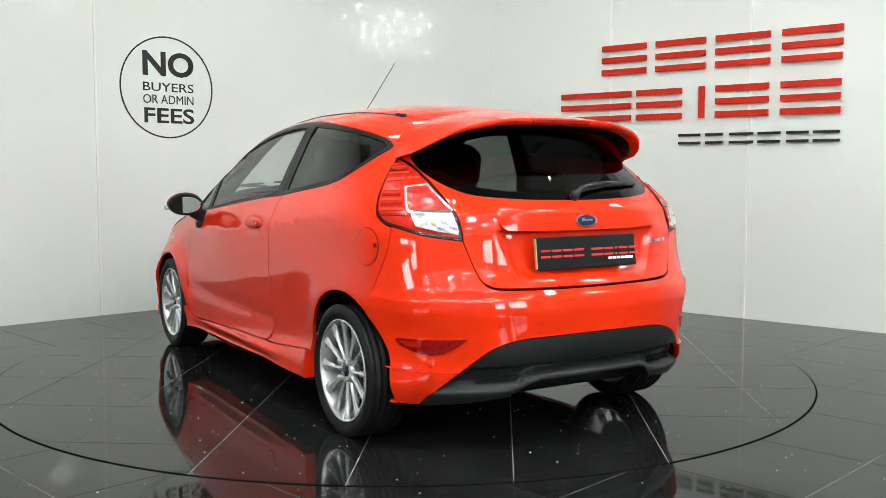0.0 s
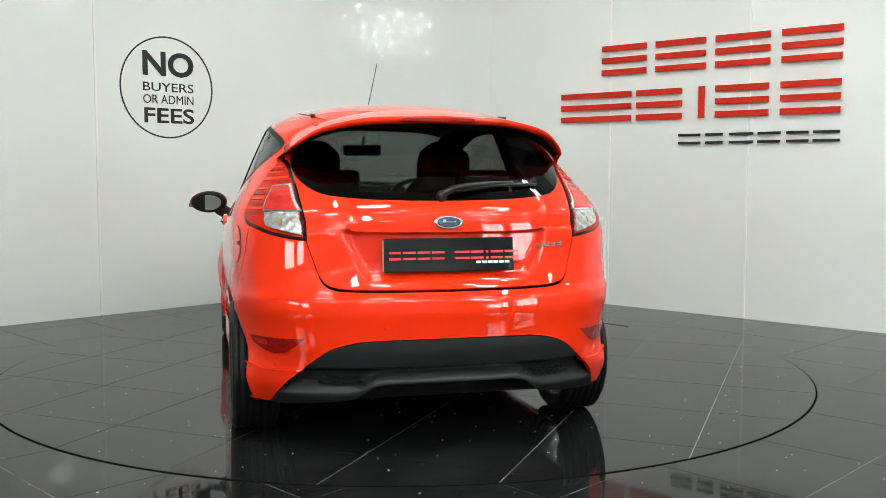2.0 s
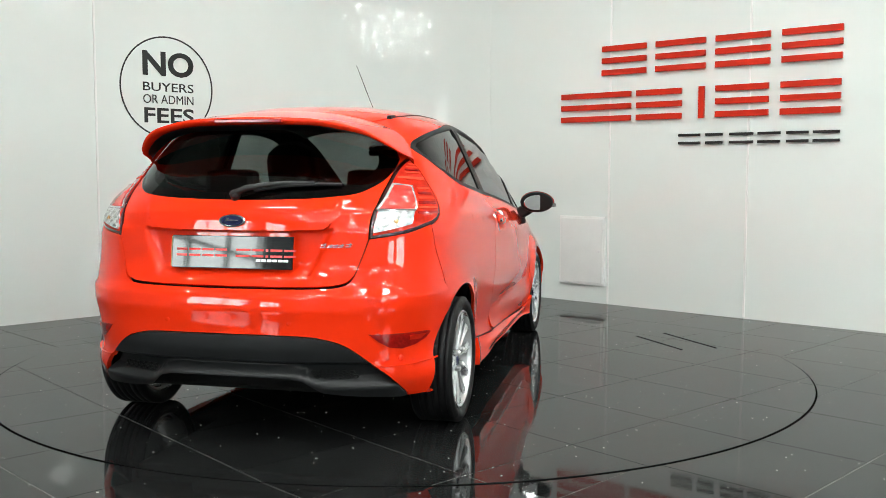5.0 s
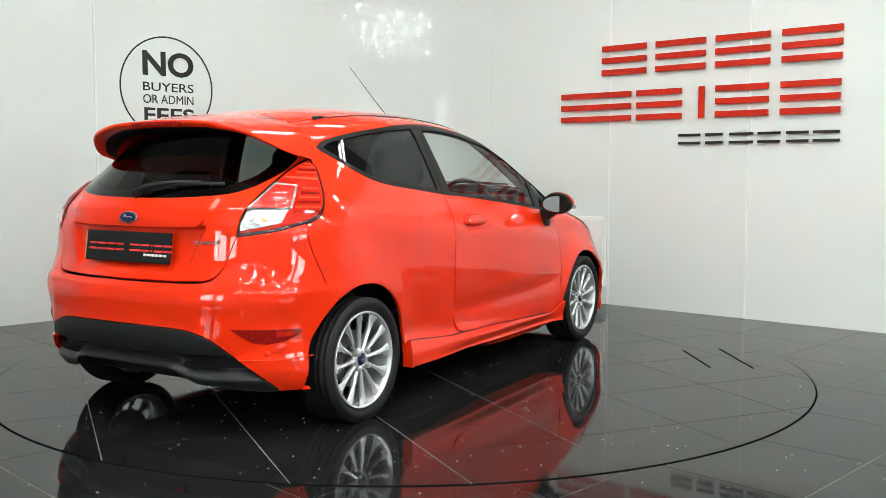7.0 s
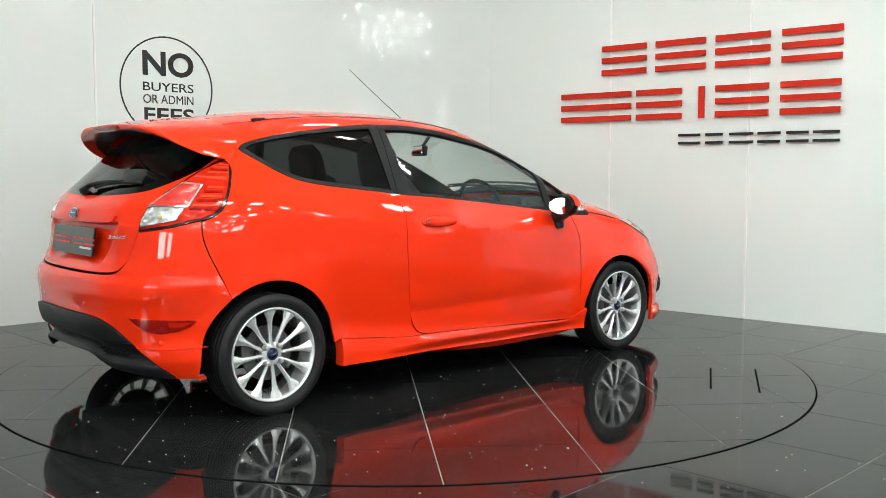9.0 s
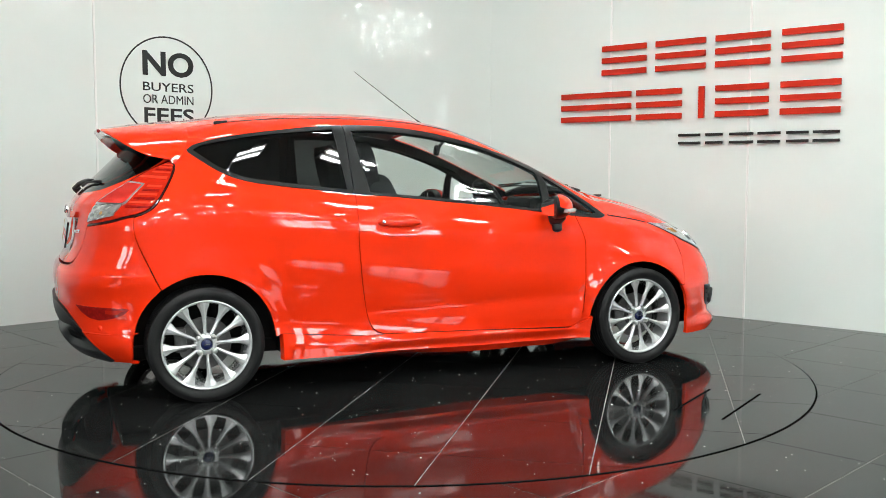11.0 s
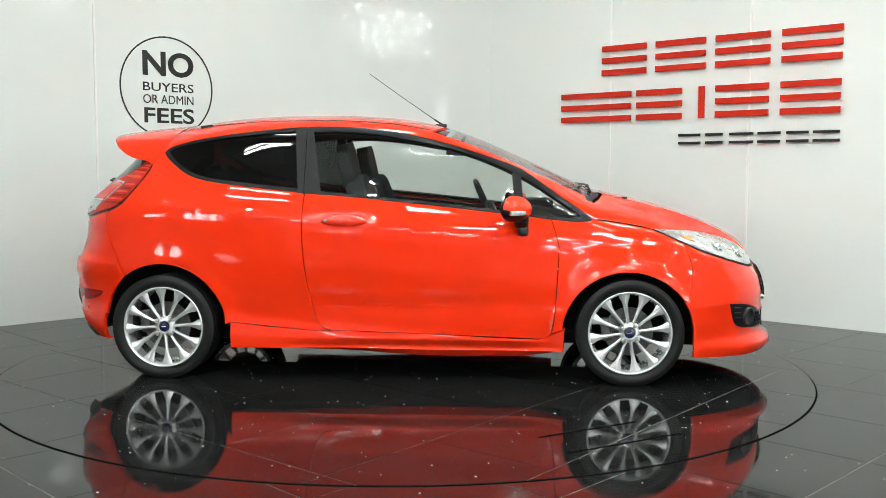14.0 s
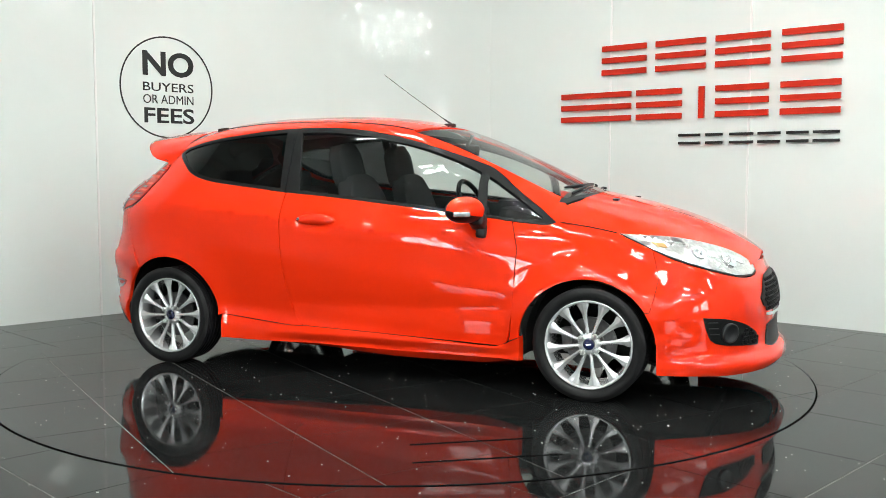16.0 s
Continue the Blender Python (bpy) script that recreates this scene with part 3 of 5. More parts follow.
    skin("scuttle", [(1.00, 0.56), (1.04, 0.54), (1.10, 0.3), (1.125, 0), (1.10, -0.3), (1.04, -0.54), (1.00, -0.56), (1.0, 0)], car, PLASTIC, surf=lid, res=0.04, lift=-0.012, label="black plastic scuttle below the windscreen")


def waist_crease(x, z):
    """The pressed line that runs from the tail lamp through the door handle towards the front wheel."""
    s = z - (0.812 - 0.092 * x)
    ridge = 0.0085 * np.exp(-np.sqrt(s * s + 0.006 ** 2) / np.where(s > 0, 0.075, 0.030))
    return ridge * soft(x + 1.25, 0.06) * soft(0.45 - x, 0.13)


def quarter_shape(x, y, z):
    return waist_crease(x, z) * soft(1.02 - z, 0.012)


def door_shape(x, y, z):
    crease = waist_crease(x, z)
    q = 0.405 + 0.030 * x - z
    low = 0.050 * (q + np.sqrt(q * q + 0.006 ** 2)) - 0.007 * np.exp(-(q / 0.05) ** 2)
    cup = -0.014 * np.exp(-(((x + 0.275) / 0.10) ** 4 + ((z - 0.845) / 0.038) ** 4))
    return crease + np.minimum(low, 0.013) + cup


def skirt_shape(x, y, z):
    k = np.clip((x + 0.62) / 0.3, 0, 1)
    k = k * np.clip((0.86 - x) / 0.22, 0, 1)
    return k * (0.020 * np.exp(-((z - 0.235) / 0.022) ** 2) - 0.02 * np.exp(-((z - 0.185) / 0.02) ** 2)) + 0.010


def bonnet_shape(x, y, z):
    line = 0.42 - 0.12 * (x - 1.1)
    return 0.008 / (1 + np.exp((np.abs(y) - line) / 0.012)) - 0.004


def handle(door, side):
    m = spot(-0.276, 0.853, side, 0.006)
    bm = bmesh.new()
    bmesh.ops.create_uvsphere(bm, u_segments=28, v_segments=16, radius=1.0, matrix=Matrix.Diagonal((0.122, 0.020, 0.030, 1)))
    for v in bm.verts:
        if v.co.y < 0:
            v.co.y *= 0.3
        v.co.z += 0.006 * math.cos(v.co.x / 0.122 * 1.5)
    h = part("door_handle", bm, PAINT, door, smooth=True)
    h.matrix_basis = m
    bm = lathe([(0.009, 0), (0.009, 0.022), (0.006, 0.024)], 16, "Y")
    k = part("lock_cylinder", bm, CHROME, door)
    k.matrix_basis = m @ pose(0.095 * (-1 if side > 0 else 1), 0, 0)



def dlo(car, side):
    """The black-framed side windows: frame, pillar and panes."""
    quarter_glass = round_path([(-1.372, 1.222), (-1.34, 1.240), (-1.27, 1.255), (-1.144, 1.274), (-0.933, 1.301), (-0.758, 1.320), (-0.572, 1.335)]) + round_path([(-0.536, 1.024), (-0.761, 1.048), (-0.97, 1.073), (-1.075, 1.091), (-1.15, 1.114), (-1.248, 1.157), (-1.372, 1.222)])[:-1]
    door_glass = round_path([(-0.474, 1.329), (-0.36, 1.333), (-0.249, 1.328), (-0.089, 1.312), (0.06, 1.285), (0.221, 1.254), (0.384, 1.206), (0.53, 1.150), (0.609, 1.112)]) + round_path([(0.615, 0.905), (0.341, 0.938), (0.033, 0.970), (-0.266, 0.998), (-0.412, 1.012)]) + [(-0.443, 1.16)]
    small = [(0.652, 1.092), (0.70, 1.066), (0.83, 0.981), (0.970, 0.884), (0.90, 0.874), (0.817, 0.880), (0.670, 0.900)]
    rear_frame = [q for q in DLO_TOP if q[0] < -0.53] + [(-0.513, 1.3585), (-0.5035, 1.0030)] + [q for q in DLO_LOW[:-1] if q[0] < -0.515]
    front_frame = [(-0.509, 1.3585)] + [q for q in DLO_TOP if q[0] > -0.49] + [q for q in DLO_LOW[1:] if q[0] > -0.485] + [(-0.4995, 1.0025)]

    def frame_with(name, outer, holes, where, label):
        """A frame: the outer outline bridged to each opening by a slit."""
        poly = list(outer)
        for h in holes:
            i, j = min(((i, j) for i in range(len(poly)) for j in range(len(h))), key=lambda q: math.dist(poly[q[0]], h[q[1]]))
            area = lambda p: sum(p[k][0] * p[(k + 1) % len(p)][1] - p[(k + 1) % len(p)][0] * p[k][1] for k in range(len(p)))
            hh = h[j:] + h[:j]
            if area(hh) * area(poly) > 0:
                hh = [hh[0]] + hh[:0:-1]
            e = 0.0006
            a = poly[i]
            d = (hh[0][0] - a[0], hh[0][1] - a[1])
            l = math.hypot(*d) or 1
            nx, ny = -d[1] / l * e, d[0] / l * e
            s = 1 if area(poly) > 0 else -1
            poly = (poly[:i] + [(a[0] - s * nx * -1, a[1] - s * ny * -1)] + [(hh[0][0] + s * nx, hh[0][1] + s * ny)] + hh[1:]
                    + [(hh[0][0] - s * nx, hh[0][1] - s * ny)] + [(a[0] - s * nx, a[1] - s * ny)] + poly[i + 1:])
        return skin(name, poly, car, GLOSS_BLACK, side=side, res=0.03, gap=0.0, lift=0.001, thick=0.02, label=label)
    fr = frame_with("rear_window_frame", rear_frame, [quarter_glass], car, "black frame of the rear side window")
    skin("window_pane", quarter_glass, fr, PRIVACY, side=side, res=0.06, gap=-0.002, lift=-0.004, thick=0.004, label="dark privacy glass")
    fr = frame_with("door_window_frame", front_frame, [door_glass, small], car, "black frame and centre pillar of the door window")
    skin("window_pane", door_glass, fr, GLASS, side=side, res=0.06, gap=-0.002, lift=-0.004, thick=0.004, label="clear door glass")
    skin("window_pane", small, fr, GLASS, side=side, res=0.06, gap=-0.002, lift=-0.004, thick=0.004, label="small fixed corner glass")


def lens_waves(x, y, z):
    return 0.0012 * np.sin(z * 2 * math.pi / 0.012)


def lens_facets(x, y, z):
    return 0.0022 * np.sin(np.abs(y) * 2 * math.pi / 0.045) * np.sin(z * 2 * math.pi / 0.035)


def rear_lamp(car, side):
    outline = LAMP_OUT + LAMP_LOW[1:] + LAMP_IN[1:-1]
    lamp = skin("tail_lamp", outline, car, LAMP_DARK, side=side, res=0.02, thick=0.05, gap=0.002, label="large angular red and clear tail lamp")
    inner = shrink(outline[::2], 0.011)
    skin("outer_lens", [tuple(p) for p in inner], lamp, LENS_RED, side=side, res=0.02, lift=0.005, thick=0.006, gap=0)
    brake = [(-1.577, 1.048), (-1.665, 1.058), (-1.772, 0.962), (-1.768, 0.956), (-1.625, 0.954), (-1.612, 0.965)]
    skin("lens_frame", [tuple(p) for p in shrink(brake, -0.0045)], lamp, LENS_CLEAR, side=side, res=0.02, lift=0.010, thick=0.008, gap=0, label="silver frame round the brake lens")
    skin("brake_lens", brake, lamp, LENS_PINK, side=side, res=0.012, lift=0.013, thick=0.008, gap=0.004, disp=lens_waves, label="pale red ribbed brake lens")
    skin("reversing_lens", [(-1.625, 0.951), (-1.775, 0.953), (-1.797, 0.905), (-1.803, 0.867), (-1.70, 0.888), (-1.652, 0.900)], lamp, LENS_CLEAR, side=side, res=0.008, lift=0.012, thick=0.01, gap=0.002, disp=lens_facets, label="clear reversing lens")
    skin("lens_rim", [(-1.62, 0.957), (-1.772, 0.958), (-1.775, 0.952), (-1.62, 0.951)], lamp, CHROME, side=side, res=0.03, lift=0.0145, thick=0.004, gap=0)
    for z0, w in ((1.138, 0.05), (1.126, 0.075), (1.114, 0.09), (1.102, 0.10)):
        skin("lens_rib", [(-1.462, z0), (-1.462 - w, z0 + 0.004), (-1.462 - w, z0 + 0.010), (-1.462, z0 + 0.006)], lamp, LENS_ORANGE if z0 != 1.114 else LENS_DEEP, side=side, res=0.03, lift=0.0075, thick=0.006, gap=0)
    skin("lens_rib", [(-1.470, 1.072), (-1.625, 1.084), (-1.618, 1.092), (-1.470, 1.086)], lamp, LENS_ORANGE, side=side, res=0.03, lift=0.0085, thick=0.006, gap=0)
    for k in range(6):
        z0 = 1.035 - 0.019 * k
        skin("lens_rib", [(-1.478 - 0.004 * k, z0), (-1.550 - 0.012 * k, z0 + 0.002), (-1.550 - 0.012 * k, z0 + 0.011), (-1.478 - 0.004 * k, z0 + 0.009)], lamp, LENS_ORANGE if k % 2 == 0 else LENS_DEEP, side=side, res=0.03, lift=0.0075, thick=0.006, gap=0)
    b = part("bulb", lathe([(0.0005, 0), (0.009, 0.0005), (0.009, 0.002), (0.004, 0.003)], 16, "Y"), AMBER, lamp, smooth=True)
    b.matrix_basis = spot(-1.715, 0.912, side, 0.0135)


def front_lamp(car, side):
    outline = round_path([(1.385, 0.818), (1.50, 0.812), (1.62, 0.805), (1.75, 0.785), (1.90, 0.745), (2.00, 0.700), (2.055, 0.655)]) + round_path([(2.045, 0.625), (1.98, 0.607), (1.86, 0.612), (1.716, 0.653), (1.579, 0.707), (1.446, 0.785)])
    lamp = skin("headlamp", outline, car, HEAD_CLEAR, side=side, res=0.02, thick=0.05, lift=0.002, label="swept-back clear headlamp")
    for u, z, r in ((1.72, 0.725, 0.040), (1.87, 0.685, 0.044)):
        o = part("reflector_bowl", lathe([(r, 0.0), (r, 0.010), (r * 0.75, 0.004), (r * 0.35, 0.002), (r * 0.3, 0.012), (0.0006, 0.014)], 24, "Y"), CHROME, lamp, smooth=True)
        o.matrix_basis = spot(u, z, side, 0.0)
    for k, (u, z, w, h, mt) in enumerate(((1.655, 0.772, 0.05, 0.020, CHROME), (1.795, 0.700, 0.035, 0.030, CHROME), (1.94, 0.668, 0.05, 0.030, CHROME))):
        t = -0.35 * w
        skin("lamp_facet", [(u - w / 2, z - t / 2), (u + w / 2, z + t / 2), (u + w / 2, z + t / 2 + h), (u - w / 2, z - t / 2 + h)], lamp, mt, side=side, res=0.03, lift=0.004, thick=0.003, gap=0)
    skin("lamp_border", [(1.39, 0.8165)] + [(1.446, 0.787), (1.579, 0.711), (1.716, 0.657), (1.86, 0.616), (1.98, 0.611), (2.04, 0.628), (2.045, 0.622), (1.98, 0.605), (1.86, 0.609), (1.716, 0.650), (1.579, 0.703), (1.446, 0.781)], lamp, GLOSS_BLACK, side=side, res=0.03, lift=0.0035, thick=0.003, gap=0)
    skin("indicator_lens", [(1.52, 0.778), (1.58, 0.776), (1.58, 0.752), (1.54, 0.758)], lamp, AMBER, side=side, res=0.03, lift=0.005, thick=0.004, gap=0)


def rear_end(car):
    gate_side = [(-1.497, 1.21)] + LAMP_IN[::-1][:-1] + [(-1.815, 0.846)] + round_path([(-1.815, 0.846), (-1.841, 0.772), (-1.862, 0.722), (-1.885, 0.688), (-1.93, 0.667), (-2.05, 0.660), (U_REAR, 0.657)])[1:]
    glass_side = round_path([(U_REAR, 1.004), (-2.19, 1.005), (-2.014, 1.011), (-1.862, 1.025), (-1.78, 1.047), (-1.69, 1.084), (-1.60, 1.132), (-1.545, 1.172)]) + [(-1.535, 1.21)]
    outer = both(gate_side)
    inner = both(glass_side[::-1])
    gate = skin("tailgate", outer + inner[::-1], car, PAINT, res=0.016, gap=0.003, disp=gate_shape, label="closed orange-red tailgate with a recessed plate well")
    win = both([(-1.535, 1.205), (-1.56, 1.26), (-1.62, 1.30), (U_REAR, 1.315)])
    skin("rear_window", win + both(glass_side[::-1])[::-1], gate, REARGLASS, res=0.05, gap=-0.004, lift=0.001, thick=0.004, label="dark tinted rear window")
    for s in (1, -1):
        k = (lambda u: u) if s > 0 else (lambda u: 2 * U_REAR - u)
        skin("window_border", [(k(u), z) for u, z in [(-1.535, 1.21)] + glass_side[::-1][1:] + [(U_REAR, 1.03), (-2.19, 1.031), (-2.0, 1.038), (-1.88, 1.053), (-1.80, 1.077), (-1.73, 1.107), (-1.67, 1.15), (-1.64, 1.21)]], gate, DARK, res=0.03, gap=-0.003, lift=-0.006, thick=0.002, label="black printed border of the rear window")
    # ledge over the plate
    skin("tailgate_ledge", both([(-1.946, 0.912), (-1.955, 0.898), (-1.972, 0.886), (-2.1, 0.880), (U_REAR, 0.879)]) + both([(-1.946, 0.914), (-2.1, 0.915), (U_REAR, 0.916)])[::-1], gate, PAINT, res=0.016, gap=0, lift=0.012, thick=0.03, label="orange-red ledge over the plate")
    # plate
    pl = empty_part("number_plate", car, spot_centre(0.790, 0.010), "black dealer plate with red bars and a white bar")
    part("plate", box((0, 0, 0), (0.524, 0.010, 0.132), bevel=0.003), PLATE, pl)
    part("plate_edge", box((0.2632, 0, 0), (0.003, 0.012, 0.12)), BRASS, pl)
    x = -0.24
    for w, gap in ((0.046, 0.008), (0.05, 0.008), (0.05, 0.008), (0.05, 0.04), (0.062, 0.006), (0.05, 0.010), (0.010, 0.010), (0.05, 0.008), (0.05, 0)):
        for dz in (0.012, -0.012):
            part("print_bar", box((-x - w / 2, 0.0058, -0.002 + dz), (w, 0.0016, 0.0085)), BAR_RED, pl)
        x += w + gap
    for i in range(6):
        part("print_bar", box((-0.117 - 0.0235 * i, 0.0058, -0.031), (0.019, 0.0016, 0.010)), BAR_WHITE, pl)
    # emblem
    e = empty_part("emblem", car, spot_centre(0.914, 0.016), "blue oval emblem in a chrome ring")
    for nm, r, m_, h in (("emblem_ring", 1.0, CHROME, 0.004), ("emblem_field", 0.82, BLUE, 0.007)):
        bm = lathe([(1.0, -0.004), (1.0, h - 0.002), (0.93, h)], 40, "Y")
        bmesh.ops.scale(bm, vec=(0.057 * r, 1, 0.026 * r), verts=bm.verts)
        part(nm, bm, m_, e, smooth=False)
    part("emblem_script", box((0, 0.0075, 0), (0.055, 0.002, 0.005), bevel=0.0008), CHROME, e)
    part("emblem_script", box((0.018, 0.0075, 0.005), (0.012, 0.002, 0.010), bevel=0.0008), CHROME, e)
    # model badge of plain chrome strokes
    m = spot(-1.930, 0.824, -1, 0.004)
    b = empty_part("model_badge", car, m, "small chrome script badge drawn as strokes")
    for i, (dx, w, h) in enumerate(((-0.052, 0.026, 0.018), (-0.022, 0.018, 0.012), (0.0, 0.018, 0.012), (0.022, 0.018, 0.012), (0.048, 0.020, 0.020))):
        part("badge_stroke", box((dx, 0, h / 2 - 0.008), (w, 0.004, 0.005), bevel=0.001), CHROME, b)
        part("badge_stroke", box((dx + 0.004, 0, -0.008), (w, 0.004, 0.004), bevel=0.001), CHROME, b)
        part("badge_stroke", box((dx - 0.004, 0, 0), (0.005, 0.004, h), Matrix.Rotation(-0.35, 3, "Y"), 0.001), CHROME, b)
    # bumper
    half = (arc(-AXLE_R, 0.338, 0.342, 130, 192)[::-1][:-1] + SEAM_REAR[::-1] + [(-1.558, 0.902)] + LAMP_LOW[2:]
            + round_path([(-1.817, 0.842), (-1.845, 0.768), (-1.866, 0.718), (-1.888, 0.683), (-1.932, 0.661), (-2.05, 0.654), (U_REAR, 0.651)]))
    low = round_path([(U_REAR, 0.470), (-2.2, 0.470), (-2.05, 0.467), (-1.98, 0.456), (-1.91, 0.428), (-1.81, 0.344), (-1.70, 0.245), (-1.665, 0.212)]) + [su(-1.70, 0.206), su(-1.573, 0.208)]
    skin("rear_bumper", both(half) + both(low[::-1])[::-1], car, PAINT, res=0.022, gap=0.002, thick=0.02, disp=bumper_shape, label="orange-red rear bumper with moulded lower corners")
    dif = round_path([(-1.665, 0.212), (-1.70, 0.245), (-1.81, 0.344), (-1.91, 0.428), (-1.98, 0.456), (-2.05, 0.467), (-2.2, 0.470), (U_REAR, 0.470)])
    bot = [(U_REAR, 0.300), (-2.10, 0.298), (-2.055, 0.288), (-1.98, 0.238), (-1.90, 0.226), (-1.69, 0.206)]
    d = skin("diffuser", both(dif) + both(bot[::-1])[::-1], car, PLASTIC, res=0.014, gap=0.002, thick=0.05, disp=diffuser_shape, label="matt black plastic diffuser with mesh corners")
    for s in (1, -1):
        for i in range(6):
            for j in range(2):
                u = -1.87 - 0.027 * i - (0.0135 if j else 0)
                o = part("mesh_cell", honey(0.0125, 0.006), GLOSS_BLACK, d)
                o.matrix_basis = spot(u if s > 0 else u, 0.298 + 0.018 * j + (0.0), s, -0.020)
        r = skin("reflector", [(-1.842, 0.478), (-1.74, 0.474), (-1.59, 0.470), (-1.575, 0.462), (-1.60, 0.436), (-1.65, 0.415), (-1.71, 0.404), (-1.76, 0.414), (-1.80, 0.440)], car, LENS_DEEP, side=s, res=0.02, lift=0.004, thick=0.03, gap=0.003, label="red corner reflector in the bumper")
        # a brighter red patch paints the glint on the reflector
        skin("painted_glint", [(-1.60, 0.458), (-1.68, 0.458), (-1.68, 0.440), (-1.63, 0.438)], r, LENS_RED, side=s, res=0.02, lift=0.0055, thick=0.003, gap=0)
        p = part("parking_sensor", lathe([(0.013, -0.006), (0.013, 0.001), (0.011, 0.0025), (0.0005, 0.0028)], 20, "Y"), PAINT, car, smooth=True)
        p.matrix_basis = spot(-1.712, 0.369, s, 0.0005)
        skin("bumper_crease", [(-1.545, 0.352), (-1.66, 0.342), (-1.806, 0.346), (-1.80, 0.341), (-1.66, 0.337), (-1.545, 0.347)], car, PAINT, side=s, res=0.03, lift=0.0105, thick=0.009, gap=0, label="raised crease of the bumper corner")
    for u in (-2.10, 2 * U_REAR + 2.10):
        p = part("parking_sensor", lathe([(0.012, -0.006), (0.012, 0.001), (0.010, 0.002), (0.0005, 0.0022)], 20, "Y"), PAINT, car, smooth=True)
        p.matrix_basis = spot(-2.10, 0.522, 1 if u > U_REAR else -1, 0.0005)


def honey(r, t):
    bm = bmesh.new()
    rings = [[bm.verts.new((k * r * math.cos(a), y, k * r * 0.72 * math.sin(a))) for a in [math.pi / 3 * i for i in range(6)]] for k, y in ((1.0, 0), (1.0, t), (0.72, t), (0.72, 0))]
    for a, b in zip(rings, rings[1:]):
        for i in range(6):
            bm.faces.new((a[i], a[(i + 1) % 6], b[(i + 1) % 6], b[i]))
    bmesh.ops.recalc_face_normals(bm, faces=bm.faces)
    return bm


def spot_centre(z, lift):
    """A pose on the tail's centreline; x to the car's left as one faces its back."""
    x0, x1 = float(REAR(z - 0.05)), float(REAR(z + 0.05))
    up = Vector((x1 - x0, 0, 0.1)).normalized()
    x = Vector((0, 1, 0))
    out = up.cross(x)
    m = Matrix((x, out, up)).transposed().to_4x4()
    m.translation = Vector((float(REAR(z)), 0, z)) + out * lift
    return m


def empty_part(name, parent, m, label=""):
    ob = empty(name, m)
    ob.parent = parent
    return tagged(ob, label=label) if label else ob


def soft(a, w):
    return 1 / (1 + np.exp(-np.clip(a / w, -40, 40)))


def gate_shape(x, y, z):
    edge = 0.405 - 0.42 * np.clip(0.885 - z, 0, 0.3)
    well = soft(edge - np.abs(y), 0.006) * soft(0.884 - z, 0.002) * soft(z - 0.712, 0.012)
    crease = 0.007 * soft(z - 0.945, 0.006) * soft(0.975 - z, 0.012) * soft(0.62 - np.abs(y), 0.03)
    fold = -0.006 * soft(np.abs(y) - 0.385 - 0.4 * (z - 0.885), 0.004) * soft(z - 0.888, 0.004) * soft(1.005 - z, 0.008)
    return -0.026 * well + crease + fold


def bumper_shape(x, y, z):
    shelf = 0.010 * soft(0.640 - z, 0.004) * soft(z - 0.55, 0.02)
    groove = -0.005 * np.exp(-((z - 0.477) / 0.006) ** 2) * soft(np.abs(y) - 0.40, 0.02) * 0
    lip = 0.009 * soft(0.345 - z, 0.003) * soft(np.abs(y) - 0.5, 0.02)
    return shelf + groove + lip


def diffuser_shape(x, y, z):
    a = np.abs(y)
    slot_low = 0.315 - 0.05 * soft(a - 0.33, 0.02)
    slot = soft(0.352 - z, 0.003) * soft(z - slot_low - 0.008, 0.003)
    return 0.012 * soft(z - 0.38, 0.02) - 0.045 * slot + 0.014 * soft(slot_low - z, 0.004)


def skin_height(x, a):
    """The height of the upper skin at a length x and a half width a."""
    lo, hi = 1.05, float(TOP(x))
    for _ in range(30):
        z = (lo + hi) / 2
        lo, hi = (z, hi) if half_width(x, z) >= a else (lo, z)
    return lo


